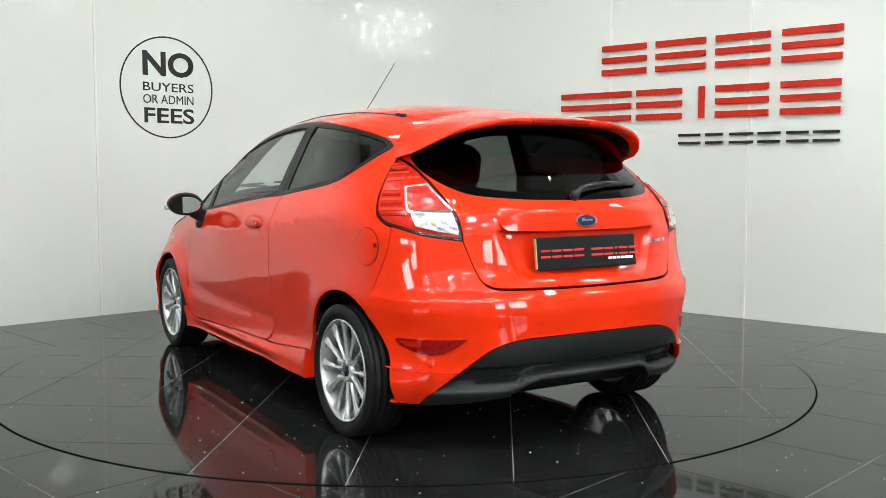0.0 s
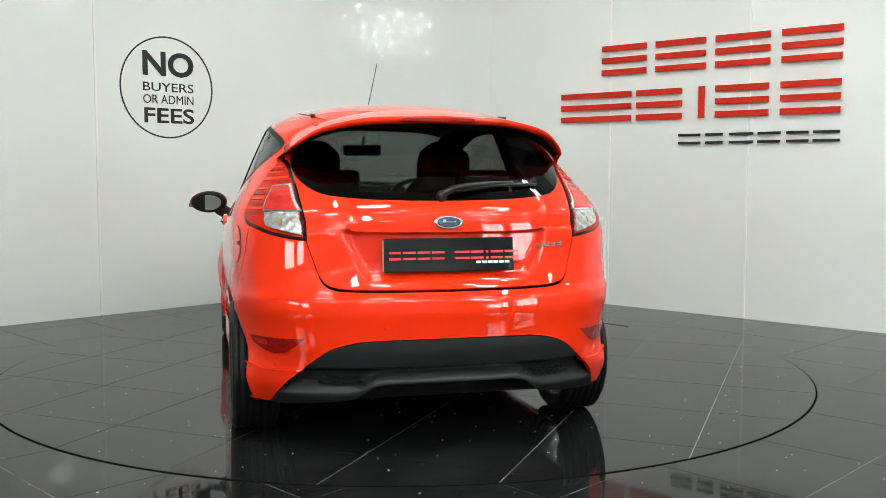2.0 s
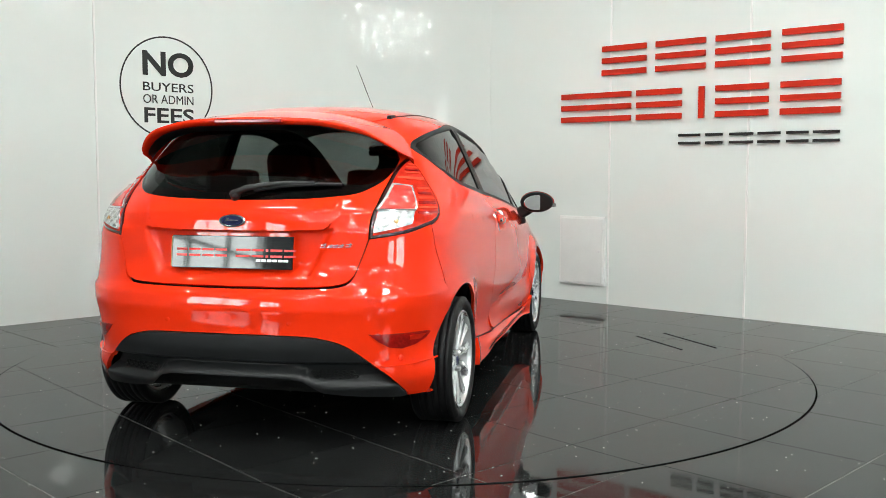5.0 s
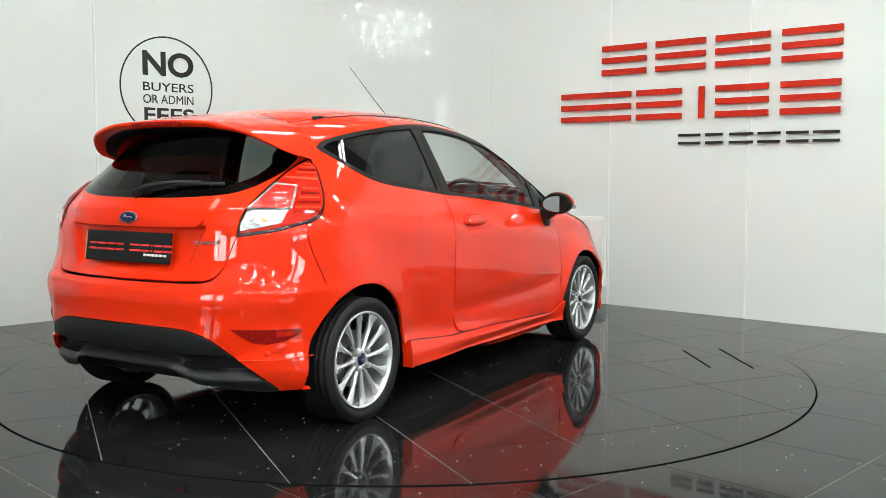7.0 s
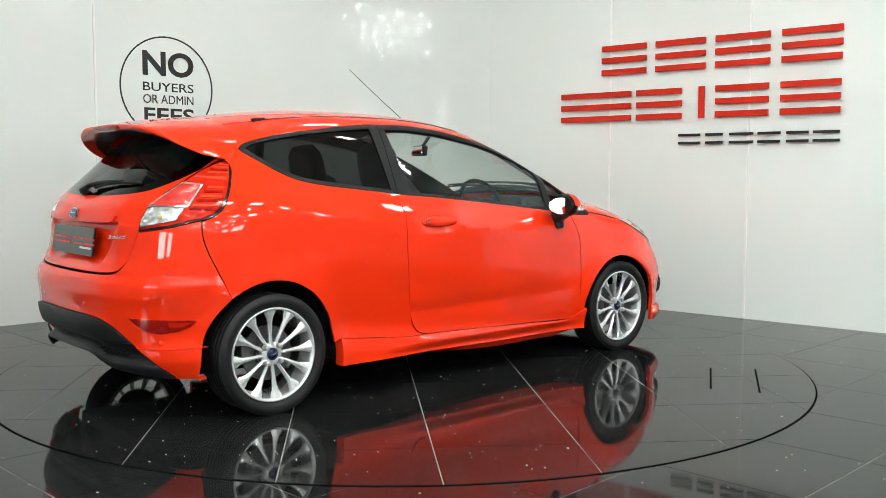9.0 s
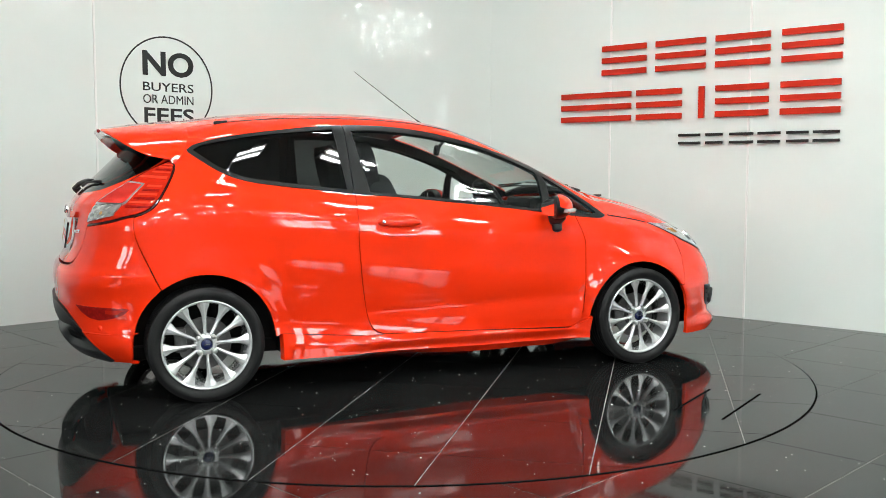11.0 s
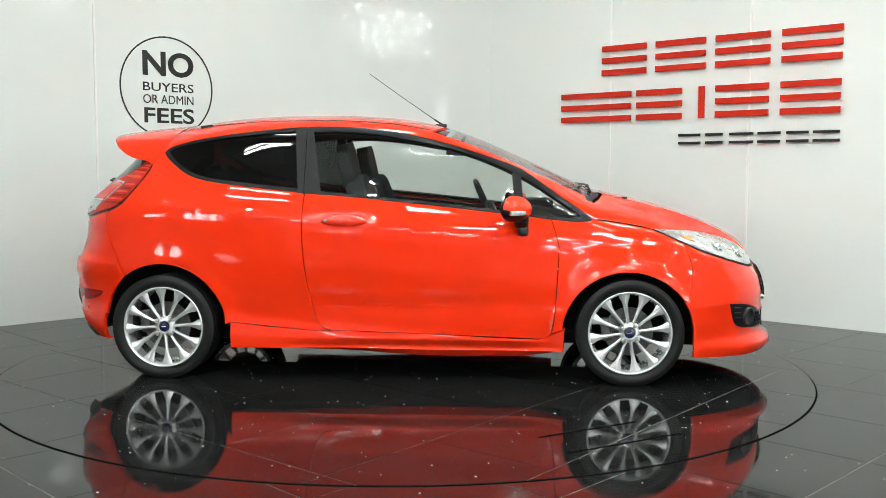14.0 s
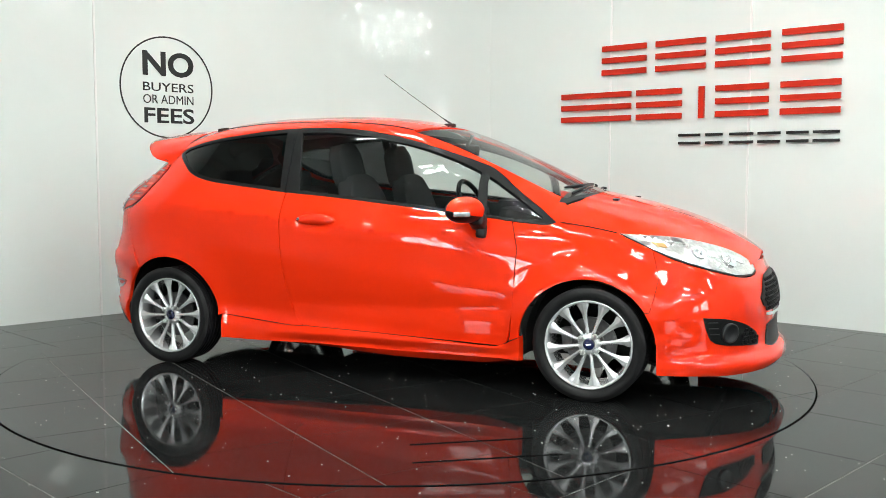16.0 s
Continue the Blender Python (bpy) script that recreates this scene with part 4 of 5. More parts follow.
def spoiler(car):
    rows, under = [], []
    ys = np.linspace(-1, 1, 57)
    joint = smooth_table([(0, -1.295), (0.40, -1.290), (0.50, -1.292), (0.56, -1.305), (0.605, -1.335), (0.628, -1.378)])
    tx = smooth_table([(0, -1.70), (0.25, -1.695), (0.42, -1.665), (0.50, -1.63), (0.56, -1.575), (0.605, -1.50), (0.628, -1.40)])
    tz = smooth_table([(0, 1.338), (0.25, 1.331), (0.40, 1.308), (0.48, 1.284), (0.54, 1.248), (0.595, 1.204), (0.628, 1.172)])
    ux = smooth_table([(0, -1.52), (0.3, -1.515), (0.45, -1.49), (0.55, -1.45), (0.628, -1.385)])
    uz = smooth_table([(0, 1.295), (0.3, 1.29), (0.45, 1.262), (0.55, 1.212), (0.628, 1.166)])
    bm = bmesh.new()
    for k in ys:
        y = 0.628 * k
        a = abs(y)
        J, T, Uq = Vector((joint(a), y, skin_height(float(joint(a)), a) + 0.003)), Vector((tx(a), y, tz(a))), Vector((ux(a), y, uz(a)))
        th = 0.022 * (1 - (a / 0.628) ** 4) + 0.004
        pts = []
        for t in (0, 0.15, 0.35, 0.6, 0.82, 0.95):
            q = J.lerp(T, t)
            q.z += 0.008 * math.sin(math.pi * t) * (1 - (a / 0.628) ** 2)
            pts.append(q)
        pts += [T, T + Vector((0.004, 0, -th * 0.5)), T + Vector((0.016, 0, -th)), (T + Vector((0.016, 0, -th))).lerp(Uq, 0.42) + Vector((0, 0, 0.008))]
        under.append([pts[-1], (T + Vector((0.016, 0, -th))).lerp(Uq, 0.6) + Vector((0, 0, 0.01)), Uq])
        rows.append([bm.verts.new(p) for p in pts])
    for a, b in zip(rows, rows[1:]):
        for i in range(len(a) - 1):
            bm.faces.new((a[i], a[i + 1], b[i + 1], b[i]))
    bmesh.ops.recalc_face_normals(bm, faces=bm.faces)
    s = part("roof_spoiler", bm, PAINT, car, "orange-red roof spoiler over the rear window", smooth=True)
    if sum(p.normal.z for p in s.data.polygons if p.center.z > 1.33) < 0:
        s.data.flip_normals()
    # inner underside as its own black sheet: shade put into the colour
    ub = bmesh.new()
    lines = [[ub.verts.new(p) for p in q] for q in under]
    for a, b in zip(lines, lines[1:]):
        for i in range(2):
            ub.faces.new((a[i], a[i + 1], b[i + 1], b[i]))
    part("spoiler_underside_shade", ub, GLOSS_BLACK, s, "underside of the spoiler, its shade put in as black", smooth=True)
    part("third_brake_light", box((-1.6975, 0, 1.3245), (0.016, 0.30, 0.017), bevel=0.004), LENS_DEEP, s, "thin red third brake light")
    for side in (1, -1):
        pts = [(x, side * (float(half_width(x, roof_edge(x))) + 0.002), roof_edge(x) - 0.001) for x in np.linspace(-1.12, 0.15, 30)]
        part("roof_moulding", tube(pts, 0.0035, 6), GLOSS_BLACK, car)
        part("roof_moulding_end", box((-1.12, side * (float(half_width(-1.12, roof_edge(-1.12))) + 0.0), roof_edge(-1.12) + 0.002), (0.07, 0.020, 0.019), Matrix.Rotation(0.1 * -1, 3, "Y"), 0.004), GLOSS_BLACK, car)


def wheel_thing(car):
    R, RIM = 0.279, 0.2185
    tyre = [(RIM - 0.006, 0.070), (RIM + 0.004, 0.083), (RIM + 0.018, 0.094), (RIM + 0.036, 0.098), (R - 0.014, 0.094), (R - 0.005, 0.086)]
    tread = []
    for y in (0.075, 0.045, 0.016, -0.016, -0.045, -0.075):
        tread += [(R, y + 0.010), (R, y - 0.007), (R - 0.006, y - 0.0075), (R - 0.006, y - 0.0125)]
    prof = tyre + tread[:-2] + [(r, -y) for r, y in tyre[::-1]]
    first = None
    for x, side in ((-AXLE_R, 1), (AXLE_F, 1), (-AXLE_R, -1), (AXLE_F, -1)):
        turn = {(-1, 1): 3, (1, 1): 14, (-1, -1): 4, (1, -1): 9}[(1 if x > 0 else -1, side)]
        m = pose(x, side * 0.732, R + 0.0005, 0, 0, 0 if side > 0 else 180) @ pose(0, 0, 0, 0, turn)
        if first:
            w = copy_thing(first, m)
            continue
        w = first = empty_part("wheel", car, m, "silver multi-spoke alloy wheel with a low-profile tyre")
        part("tyre", lathe(prof, 96, "Y", closed=True), RUBBER, w, "black low-profile tyre", smooth=True)
        rim = part("rim", lathe([(RIM, 0.078), (RIM, 0.086), (RIM - 0.004, 0.089), (RIM - 0.010, 0.086), (RIM - 0.016, 0.066), (RIM - 0.024, 0.03), (RIM - 0.026, -0.06), (RIM, -0.08), (RIM, -0.07), (RIM - 0.012, -0.05), (RIM - 0.012, 0.06)], 72, "Y", closed=True), ALLOY, w, "silver alloy rim", smooth=True)
        hub = lathe([(0.056, 0.030), (0.056, 0.054), (0.050, 0.064), (0.034, 0.068), (0.029, 0.068), (0.029, 0.06)], 40, "Y")
        part("hub", hub, ALLOY, w, smooth=True)
        part("hub_cap", lathe([(0.028, 0.060), (0.028, 0.070), (0.024, 0.0735), (0.0006, 0.0745)], 32, "Y"), BLUE, w, "blue centre cap", smooth=True)
        part("cap_script", box((0, 0.0748, 0), (0.026, 0.0012, 0.005), bevel=0.0005), CHROME, w)
        me = spoke_mesh(RIM)
        for i in range(12):
            o = new("spoke", me)
            o.parent = w
            o.matrix_basis = pose(0, 0, 0, 0, 30 * i)
        nut = lathe([(0.0125, 0.055), (0.0125, 0.084), (0.008, 0.088), (0.0006, 0.0885)], 12, "Y")
        nm = None
        for i in range(4):
            a = radians(45 + 90 * i)
            if nm is None:
                o = part("wheel_nut", nut, NUT, w, smooth=True)
                nm = o.data
            else:
                o = new("wheel_nut", nm)
                o.parent = w
            o.matrix_basis = pose(0.049 * math.cos(a), 0, 0.049 * math.sin(a))
        part("brake_disc", lathe([(0.128, 0.005), (0.128, 0.018), (0.07, 0.018), (0.066, 0.030), (0.03, 0.030)], 48, "Y"), STEEL, w, "worn steel brake disc")
        part("brake_caliper", box((0.115, 0.012, 0.03), (0.055, 0.05, 0.12), bevel=0.012), STEEL, w)


def spoke_mesh(RIM):
    """One spoke along x: slim at the hub, spread at the rim, with a raised ridge."""
    bm = bmesh.new()
    rings = []
    for r, w, y, t in ((0.036, 0.0085, 0.064, 0.022), (0.075, 0.0085, 0.066, 0.022), (0.115, 0.0095, 0.069, 0.021), (0.150, 0.0125, 0.072, 0.020), (0.172, 0.0185, 0.074, 0.018), (0.188, 0.027, 0.076, 0.016), (0.205, 0.031, 0.078, 0.014)):
        rings.append([bm.verts.new(c) for c in ((r, y - t, -w * 0.75), (r, y - 0.007, -w), (r, y - 0.001, -w * 0.55), (r, y + 0.002, 0), (r, y - 0.001, w * 0.55), (r, y - 0.007, w), (r, y - t, w * 0.75))])
    for a, b in zip(rings, rings[1:]):
        for i in range(7):
            j = (i + 1) % 7
            bm.faces.new((a[i], a[j], b[j], b[i]))
    bm.faces.new(rings[0])
    bm.faces.new(rings[-1])
    bmesh.ops.recalc_face_normals(bm, faces=bm.faces)
    me = bpy.data.meshes.new("spoke")
    bm.to_mesh(me)
    bm.free()
    me.materials.append(ALLOY)
    return me


def mirrors(car):
    for side in (1, -1):
        m = empty_part("door_mirror", car, pose(0.62, side * 0.885, 0.925), "door mirror with an orange-red cap and black base" if side < 0 else "door mirror seen from behind, black housing")
        bm = bmesh.new()
        bmesh.ops.create_uvsphere(bm, u_segments=32, v_segments=20, radius=1.0, matrix=Matrix.Diagonal((0.088, 0.112, 0.070, 1)))
        for v in bm.verts:
            if v.co.x < -0.028:
                v.co.x = -0.028
            v.co.y += side * 0.02
            v.co.z *= 1 - 0.25 * (v.co.y * side + 0.1)
            v.co.x += -0.35 * abs(v.co.y * side) if v.co.y * side > 0 else 0
        bm2 = bm.copy()
        bmesh.ops.bisect_plane(bm, geom=bm.verts[:] + bm.edges[:] + bm.faces[:], plane_co=(0, 0, -0.010), plane_no=(0.25, 0, 1), clear_inner=True)
        bmesh.ops.bisect_plane(bm2, geom=bm2.verts[:] + bm2.edges[:] + bm2.faces[:], plane_co=(0, 0, -0.010), plane_no=(0.25, 0, 1), clear_outer=True)
        for v in bm.verts:
            v.co *= 1.02
        bmesh.ops.bisect_plane(bm, geom=bm.verts[:] + bm.edges[:] + bm.faces[:], plane_co=(-0.012, 0, 0), plane_no=(1, 0.35 * side, 0), clear_inner=True)
        bm3 = bmesh.new()
        bmesh.ops.create_uvsphere(bm3, u_segments=32, v_segments=20, radius=1.0, matrix=Matrix.Diagonal((0.083, 0.108, 0.066, 1)))
        for v in bm3.verts:
            if v.co.x < -0.030:
                v.co.x = -0.030
            v.co.y += side * 0.02
            v.co.z *= 1 - 0.25 * (v.co.y * side + 0.1)
            v.co.x += -0.35 * abs(v.co.y * side) if v.co.y * side > 0 else 0
        bm2.free()
        part("mirror_cap", bm, PAINT, m, "orange-red upper cap", smooth=True)
        part("housing", bm3, GLOSS_BLACK, m, "black housing", smooth=True)
        g = part("mirror_glass", lathe([(1, 0), (1, 0.003), (0.97, 0.004)], 32, "Y"), MIRROR, m)
        g.matrix_basis = pose(-0.034, side * 0.008, -0.004, 0, 0, 90) @ Matrix.Diagonal((0.082, 1, 0.050, 1))
        g.matrix_basis = Matrix.Translation((-0.048, side * 0.022, -0.002)) @ Matrix.Rotation(radians(side * -17), 4, "Z") @ Matrix.Rotation(radians(90), 4, "Z") @ Matrix.Diagonal((0.080, 1, 0.047, 1))
        part("indicator", box((0.012, side * 0.108, -0.016), (0.085, 0.034, 0.024), Matrix.Rotation(side * -0.5, 3, "Z"), 0.007), LENS_CLEAR, m, "clear indicator strip")
        bm = bmesh.new()
        add_box(bm, (0.035, -side * 0.065, -0.055), (0.075, 0.085, 0.075), Matrix.Rotation(side * 0.5, 3, "X"), 0.02)
        add_box(bm, (0.045, -side * 0.085, -0.105), (0.055, 0.045, 0.075), Matrix.Rotation(side * 0.2, 3, "X"), 0.018)
        part("mirror_base", bm, PLASTIC, m, "black base on the door", smooth=True)


def front_end(car):
    half = (SEAM_FRONT[::-1] + round_path([SEAM_FRONT[0], (1.579, 0.702), (1.716, 0.648), (1.86, 0.607), (1.98, 0.602), (2.048, 0.620), (2.062, 0.652), (2.15, 0.664), (U_FRONT, 0.668)])[1:])
    low = [(U_FRONT, 0.155), (2.07, 0.155), (1.96, 0.155), (1.76, 0.150), (1.64, 0.153)] + arc(AXLE_F - 0.012, 0.338, 0.320, -22, 32.5, 10)
    b = skin("front_bumper", both(half, U_FRONT) + both(low[::-1], U_FRONT)[::-1], car, PAINT, res=0.025, gap=0.0002, thick=0.02, disp=front_shape, label="orange-red front bumper with a deep splitter")
    g = skin("grille", both([(1.985, 0.465), (1.97, 0.50), (2.04, 0.565), (2.10, 0.598), (2.2, 0.610), (U_FRONT, 0.612)], U_FRONT) + both([(1.985, 0.46), (2.05, 0.43), (2.15, 0.425), (U_FRONT, 0.422)], U_FRONT)[::-1], car, GLOSS_BLACK, res=0.03, lift=0.006, thick=0.02, label="black honeycomb upper grille")
    hm = None
    for r in range(7):
        for i in range(9):
            u, z = 2.015 + 0.030 * i + 0.015 * (r % 2), 0.442 + 0.022 * r
            if u > 2.28 or z > 0.44 + (u - 1.95) * 1.1 or z > 0.60:
                continue
            for s in (1, -1):
                if hm is None:
                    o = part("mesh_cell", honey(0.016, 0.008), GLOSS_BLACK, g)
                    hm = o.data
                else:
                    o = new("mesh_cell", hm)
                    o.parent = g
                o.matrix_basis = spot(u, z, s, 0.006)
    skin("grille_bar", both([(2.0, 0.425), (2.06, 0.42), (U_FRONT, 0.412)], U_FRONT) + both([(2.0, 0.412), (2.06, 0.404), (U_FRONT, 0.396)], U_FRONT)[::-1], g, CHROME, res=0.03, lift=0.012, thick=0.02, gap=0, label="chrome strip below the grille")
    skin("lower_grille", both([(2.04, 0.36), (2.09, 0.37), (U_FRONT, 0.375)], U_FRONT) + both([(2.02, 0.26), (2.10, 0.235), (U_FRONT, 0.230)], U_FRONT)[::-1], car, GLOSS_BLACK, res=0.03, lift=0.006, thick=0.02, label="black lower grille opening")
    for s in (1, -1):
        out = round_path([(1.660, 0.430), (1.756, 0.420), (1.854, 0.388), (1.94, 0.332), (1.955, 0.285)]) + round_path([(1.945, 0.272), (1.85, 0.280), (1.745, 0.294), (1.70, 0.318), (1.675, 0.375)])
        f = skin("fog_lamp_bezel", out, car, GLOSS_BLACK, side=s, res=0.02, lift=0.005, thick=0.03, gap=0.001, label="black mesh fog lamp surround")
        o = part("fog_lamp", lathe([(0.048, -0.01), (0.048, 0.014), (0.042, 0.017), (0.036, 0.010), (0.012, 0.006), (0.0006, 0.006)], 28, "Y"), PLASTIC, f, "round fog lamp socket", smooth=True)
        o.matrix_basis = spot(1.775, 0.352, s, 0.005)
        for i in range(4):
            for j in range(4):
                if j * 0.02 + i * 0.012 < 0.075:
                    o = new("mesh_cell", hm)
                    o.parent = f
                    o.matrix_basis = spot(1.85 + 0.024 * i + 0.012 * (j % 2), 0.295 + 0.02 * j, s, 0.004)
        for i in range(3):
            o = part("bezel_slat", box((0, 0, 0), (0.05, 0.008, 0.006), bevel=0.002), PLASTIC, f)
            o.matrix_basis = spot(1.70 + 0.006 * i, 0.405 - 0.028 * i, s, 0.008)


def front_shape(x, y, z):
    lip = 0.010 * soft(0.235 - z, 0.006) * soft(x - 1.55, 0.05)
    crease = 0.008 * soft(0.335 - z, 0.004) * soft(1.68 - x, 0.03)
    return lip + crease


def details(car):
    # aerial on the front of the roof
    a = empty_part("aerial", car, pose(0.185, 0, float(TOP(0.185)) + 0.002), "thin black roof aerial")
    part("aerial_base", box((-0.01, 0, 0.004), (0.07, 0.03, 0.022), bevel=0.008), PLASTIC, a)
    part("aerial_rod", tube([(0.0, 0, 0.010), (-0.05, 0, 0.042)], 0.0065, 10, 0.7), PLASTIC, a)
    part("aerial_whip", tube([(-0.05, 0, 0.042), (-0.24, 0, 0.172), (-0.445, 0, 0.318)], 0.0024, 8, 0.7), GLOSS_BLACK, a)
    # rear wiper
    w = empty_part("rear_wiper", car, pose(0, 0, 0), "black rear wiper resting on the window")
    piv = spot(U_REAR + 0.015, 1.008, 1, 0.014)
    part("wiper_pivot", lathe([(0.020, -0.01), (0.020, 0.014), (0.014, 0.022)], 20, "Y"), PLASTIC, w, smooth=True).matrix_basis = piv
    mk = lambda u, z, l: tuple(spot(u, z, -1, l).translation)
    arm = [tuple(spot(U_REAR + 0.02, 1.004, 1, 0.028).translation), mk(-2.30, 1.028, 0.030), mk(-2.22, 1.042, 0.027), mk(-2.12, 1.053, 0.022), mk(-2.0, 1.057, 0.018)]
    part("wiper_arm", tube([tuple(p) for p in arm], 0.014, 10, 0.55), PLASTIC, w, smooth=True)
    part("wiper_blade", tube([mk(-2.27, 1.030, 0.012), mk(-2.12, 1.048, 0.016), mk(-1.99, 1.054, 0.014), mk(-1.885, 1.056, 0.010)], 0.007, 8), PLASTIC, w, smooth=True)
    # front wipers
    for y0, y1 in ((-0.42, 0.14), (0.22, 0.60)):
        f = empty_part("front_wiper", car, pose(0, 0, 0), "black windscreen wiper parked on the scuttle")
        q = lambda y, dx, l: tuple(Vector(lid(np.array([1.05 - 0.09 * (y / 0.6) ** 2 + dx]), np.array([y]))[0]) + Vector((0, 0, l)))
        part("wiper_arm", tube([q(y0, 0.03, 0.010), q((y0 + y1) / 2, 0.0, 0.016), q(y1, -0.03, 0.012)], 0.008, 8, 0.6), PLASTIC, f, smooth=True)
        part("wiper_blade", tube([q(y0 + 0.05, -0.035, 0.008), q((y0 + y1) / 2, -0.035, 0.009), q(min(y1 + 0.06, 0.5), -0.045, 0.008)], 0.006, 8), PLASTIC, f, smooth=True)
    for y in (-0.30, 0.30):
        j = part("washer_jet", box((0, 0, 0), (0.03, 0.05, 0.012), bevel=0.004), PLASTIC, car)
        j.matrix_basis = Matrix.Translation(Vector(lid(np.array([1.24]), np.array([y]))[0]) + Vector((0, 0, 0.008)))
    # a thin dark tube draws the shade in the bonnet's shut line
    for s in (1, -1):
        line = [tuple(spot(*q, s, 0.0005).translation) for q in (su(1.05, 0.868), su(1.12, 0.857), su(1.2, 0.845), su(1.27, 0.832), su(1.33, 0.819))]
        part("bonnet_gap_shade", tube(line, 0.0028, 6), DARK, car)
    # fuel flap on the left, on a dark disc whose rim draws the gap's shade
    pts = [(-1.448 + 0.060 * math.cos(k * math.pi / 12), 0.817 + 0.074 * math.sin(k * math.pi / 12)) for k in range(24)]
    skin("fuel_flap_gap_shade", pts, car, DARK, side=1, res=0.02, lift=0.0012, thick=0.003, gap=-0.003)
    skin("fuel_flap", pts, car, PAINT, side=1, res=0.02, lift=0.0028, thick=0.004, gap=0.0, label="round orange-red fuel flap")
    l = part("fuel_flap_catch", box((0, 0, 0), (0.016, 0.008, 0.018), bevel=0.003), LENS_DEEP, car)
    l.matrix_basis = spot(-1.495, 0.825, 1, 0.004)


def underside(car):
    part("floor_pan", box((0.05, 0, 0.215), (3.4, 1.16, 0.07), bevel=0.02), DARK, car, "dark underbody")
    for s in (1, -1):
        part("sill_box", box((0, s * 0.66, 0.225), (1.75, 0.20, 0.08), bevel=0.02), DARK, car, "dark inner sill")
    part("rear_axle_beam", tube([(-1.20, -0.6, 0.26), (-1.15, 0, 0.22), (-1.20, 0.6, 0.26)], 0.045, 12), DARK, car)
    part("exhaust_silencer", box((-1.50, 0.10, 0.25), (0.30, 0.46, 0.10), bevel=0.04), DARK, car)
    for x in (-AXLE_R, AXLE_F):
        for s in (1, -1):
            bm = bmesh.new()
            rows = []
            rad = 0.365 if x < 0 else 0.350
            for i in range(25):
                a = radians(-4 + 188 * i / 24)
                c, q = rad * math.cos(a), rad * math.sin(a)
                rows.append([bm.verts.new((x + k * c, s * y, HUB_Z + k * q)) for k, y in ((1.0, 0.70), (1.0, 0.57), (0.2, 0.56))])
            for a, b in zip(rows, rows[1:]):
                for i in range(2):
                    bm.faces.new((a[i], a[i + 1], b[i + 1], b[i]))
            part("wheel_liner", bm, DARK, car)
    # door and side linings, and added dark sheets that keep the gaps dark
    for s in (1, -1):
        skin("inner_backing", [(-0.86, 0.25), (0.86, 0.25)] + [(u, z - 0.002) for u, z in DLO_LOW if abs(u) < 0.86], car, TRIM, side=s, res=0.08, lift=-0.045, thick=0.01, gap=0, label="dark door lining")
        skin("inner_backing", [(-1.42, 0.62), (-1.36, 0.66), (-1.1, 0.68), (-0.95, 0.60), (-0.86, 1.025), (-1.15, 1.08), (-1.42, 1.19)], car, TRIM, side=s, res=0.08, lift=-0.045, thick=0.01, gap=0)
    skin("inner_backing", both([(-1.62, 0.22), (-1.62, 0.84), (-1.80, 0.98), (U_REAR, 0.985)]) + both([(-1.62, 0.22), (U_REAR, 0.23)])[::-1], car, DARK, res=0.08, lift=-0.07, thick=0.01, gap=0)
    skin("inner_backing", both([(1.62, 0.20), (1.62, 0.68), (1.8, 0.60), (2.0, 0.57), (U_FRONT, 0.57)], U_FRONT) + both([(1.62, 0.20), (U_FRONT, 0.20)], U_FRONT)[::-1], car, DARK, res=0.08, lift=-0.06, thick=0.01, gap=0)
    part("engine_bay", box((1.35, 0, 0.55), (0.75, 1.05, 0.42), bevel=0.05), DARK, car)


def seat(car, y, x=0.0, name="front_seat"):
    s = empty_part(name, car, pose(x, y, 0), "charcoal cloth front seat with a headrest")

    def cushion(w, h, d, taper=0.85, bulge=0.03, crown=0.12):
        bm = bmesh.new()
        bmesh.ops.create_cube(bm, size=1.0)
        bmesh.ops.subdivide_edges(bm, edges=bm.edges[:], cuts=5, use_grid_fill=True)
        for v in bm.verts:
            a, b, c = v.co * 2
            f = (1 - 0.25 * abs(b) ** 4) * (1 - 0.18 * abs(a) ** 4)
            v.co = Vector((a * d / 2 * f, b * w / 2 * (1 - (1 - taper) * (c + 1) / 2) * (1 - (crown if c > 0 else 0.12) * abs(c) ** 4), c * h / 2 * (1 - 0.10 * abs(b) ** 4)))
            v.co.x += bulge * (abs(b) ** 3)
        return bm
    back = part("backrest", cushion(0.50, 0.64, 0.14, 0.86, 0.03, 0.34), CLOTH, s, smooth=True)
    back.matrix_basis = pose(-0.20, 0, 0.78, 0, -18)
    base = part("seat_cushion", cushion(0.50, 0.50, 0.15, 1.0), CLOTH, s, smooth=True)
    base.matrix_basis = pose(0.06, 0, 0.48, 0, 82)
    head = part("headrest", cushion(0.29, 0.25, 0.11, 0.95, 0.0, 0.42), CLOTH, s, smooth=True)
    head.matrix_basis = pose(-0.325, 0, 1.150, 0, -12)
    part("headrest_post", tube([(-0.30, -0.05, 1.05), (-0.325, -0.05, 1.12)], 0.006, 8), CHROME, s)
    part("headrest_post", tube([(-0.30, 0.05, 1.05), (-0.325, 0.05, 1.12)], 0.006, 8), CHROME, s)


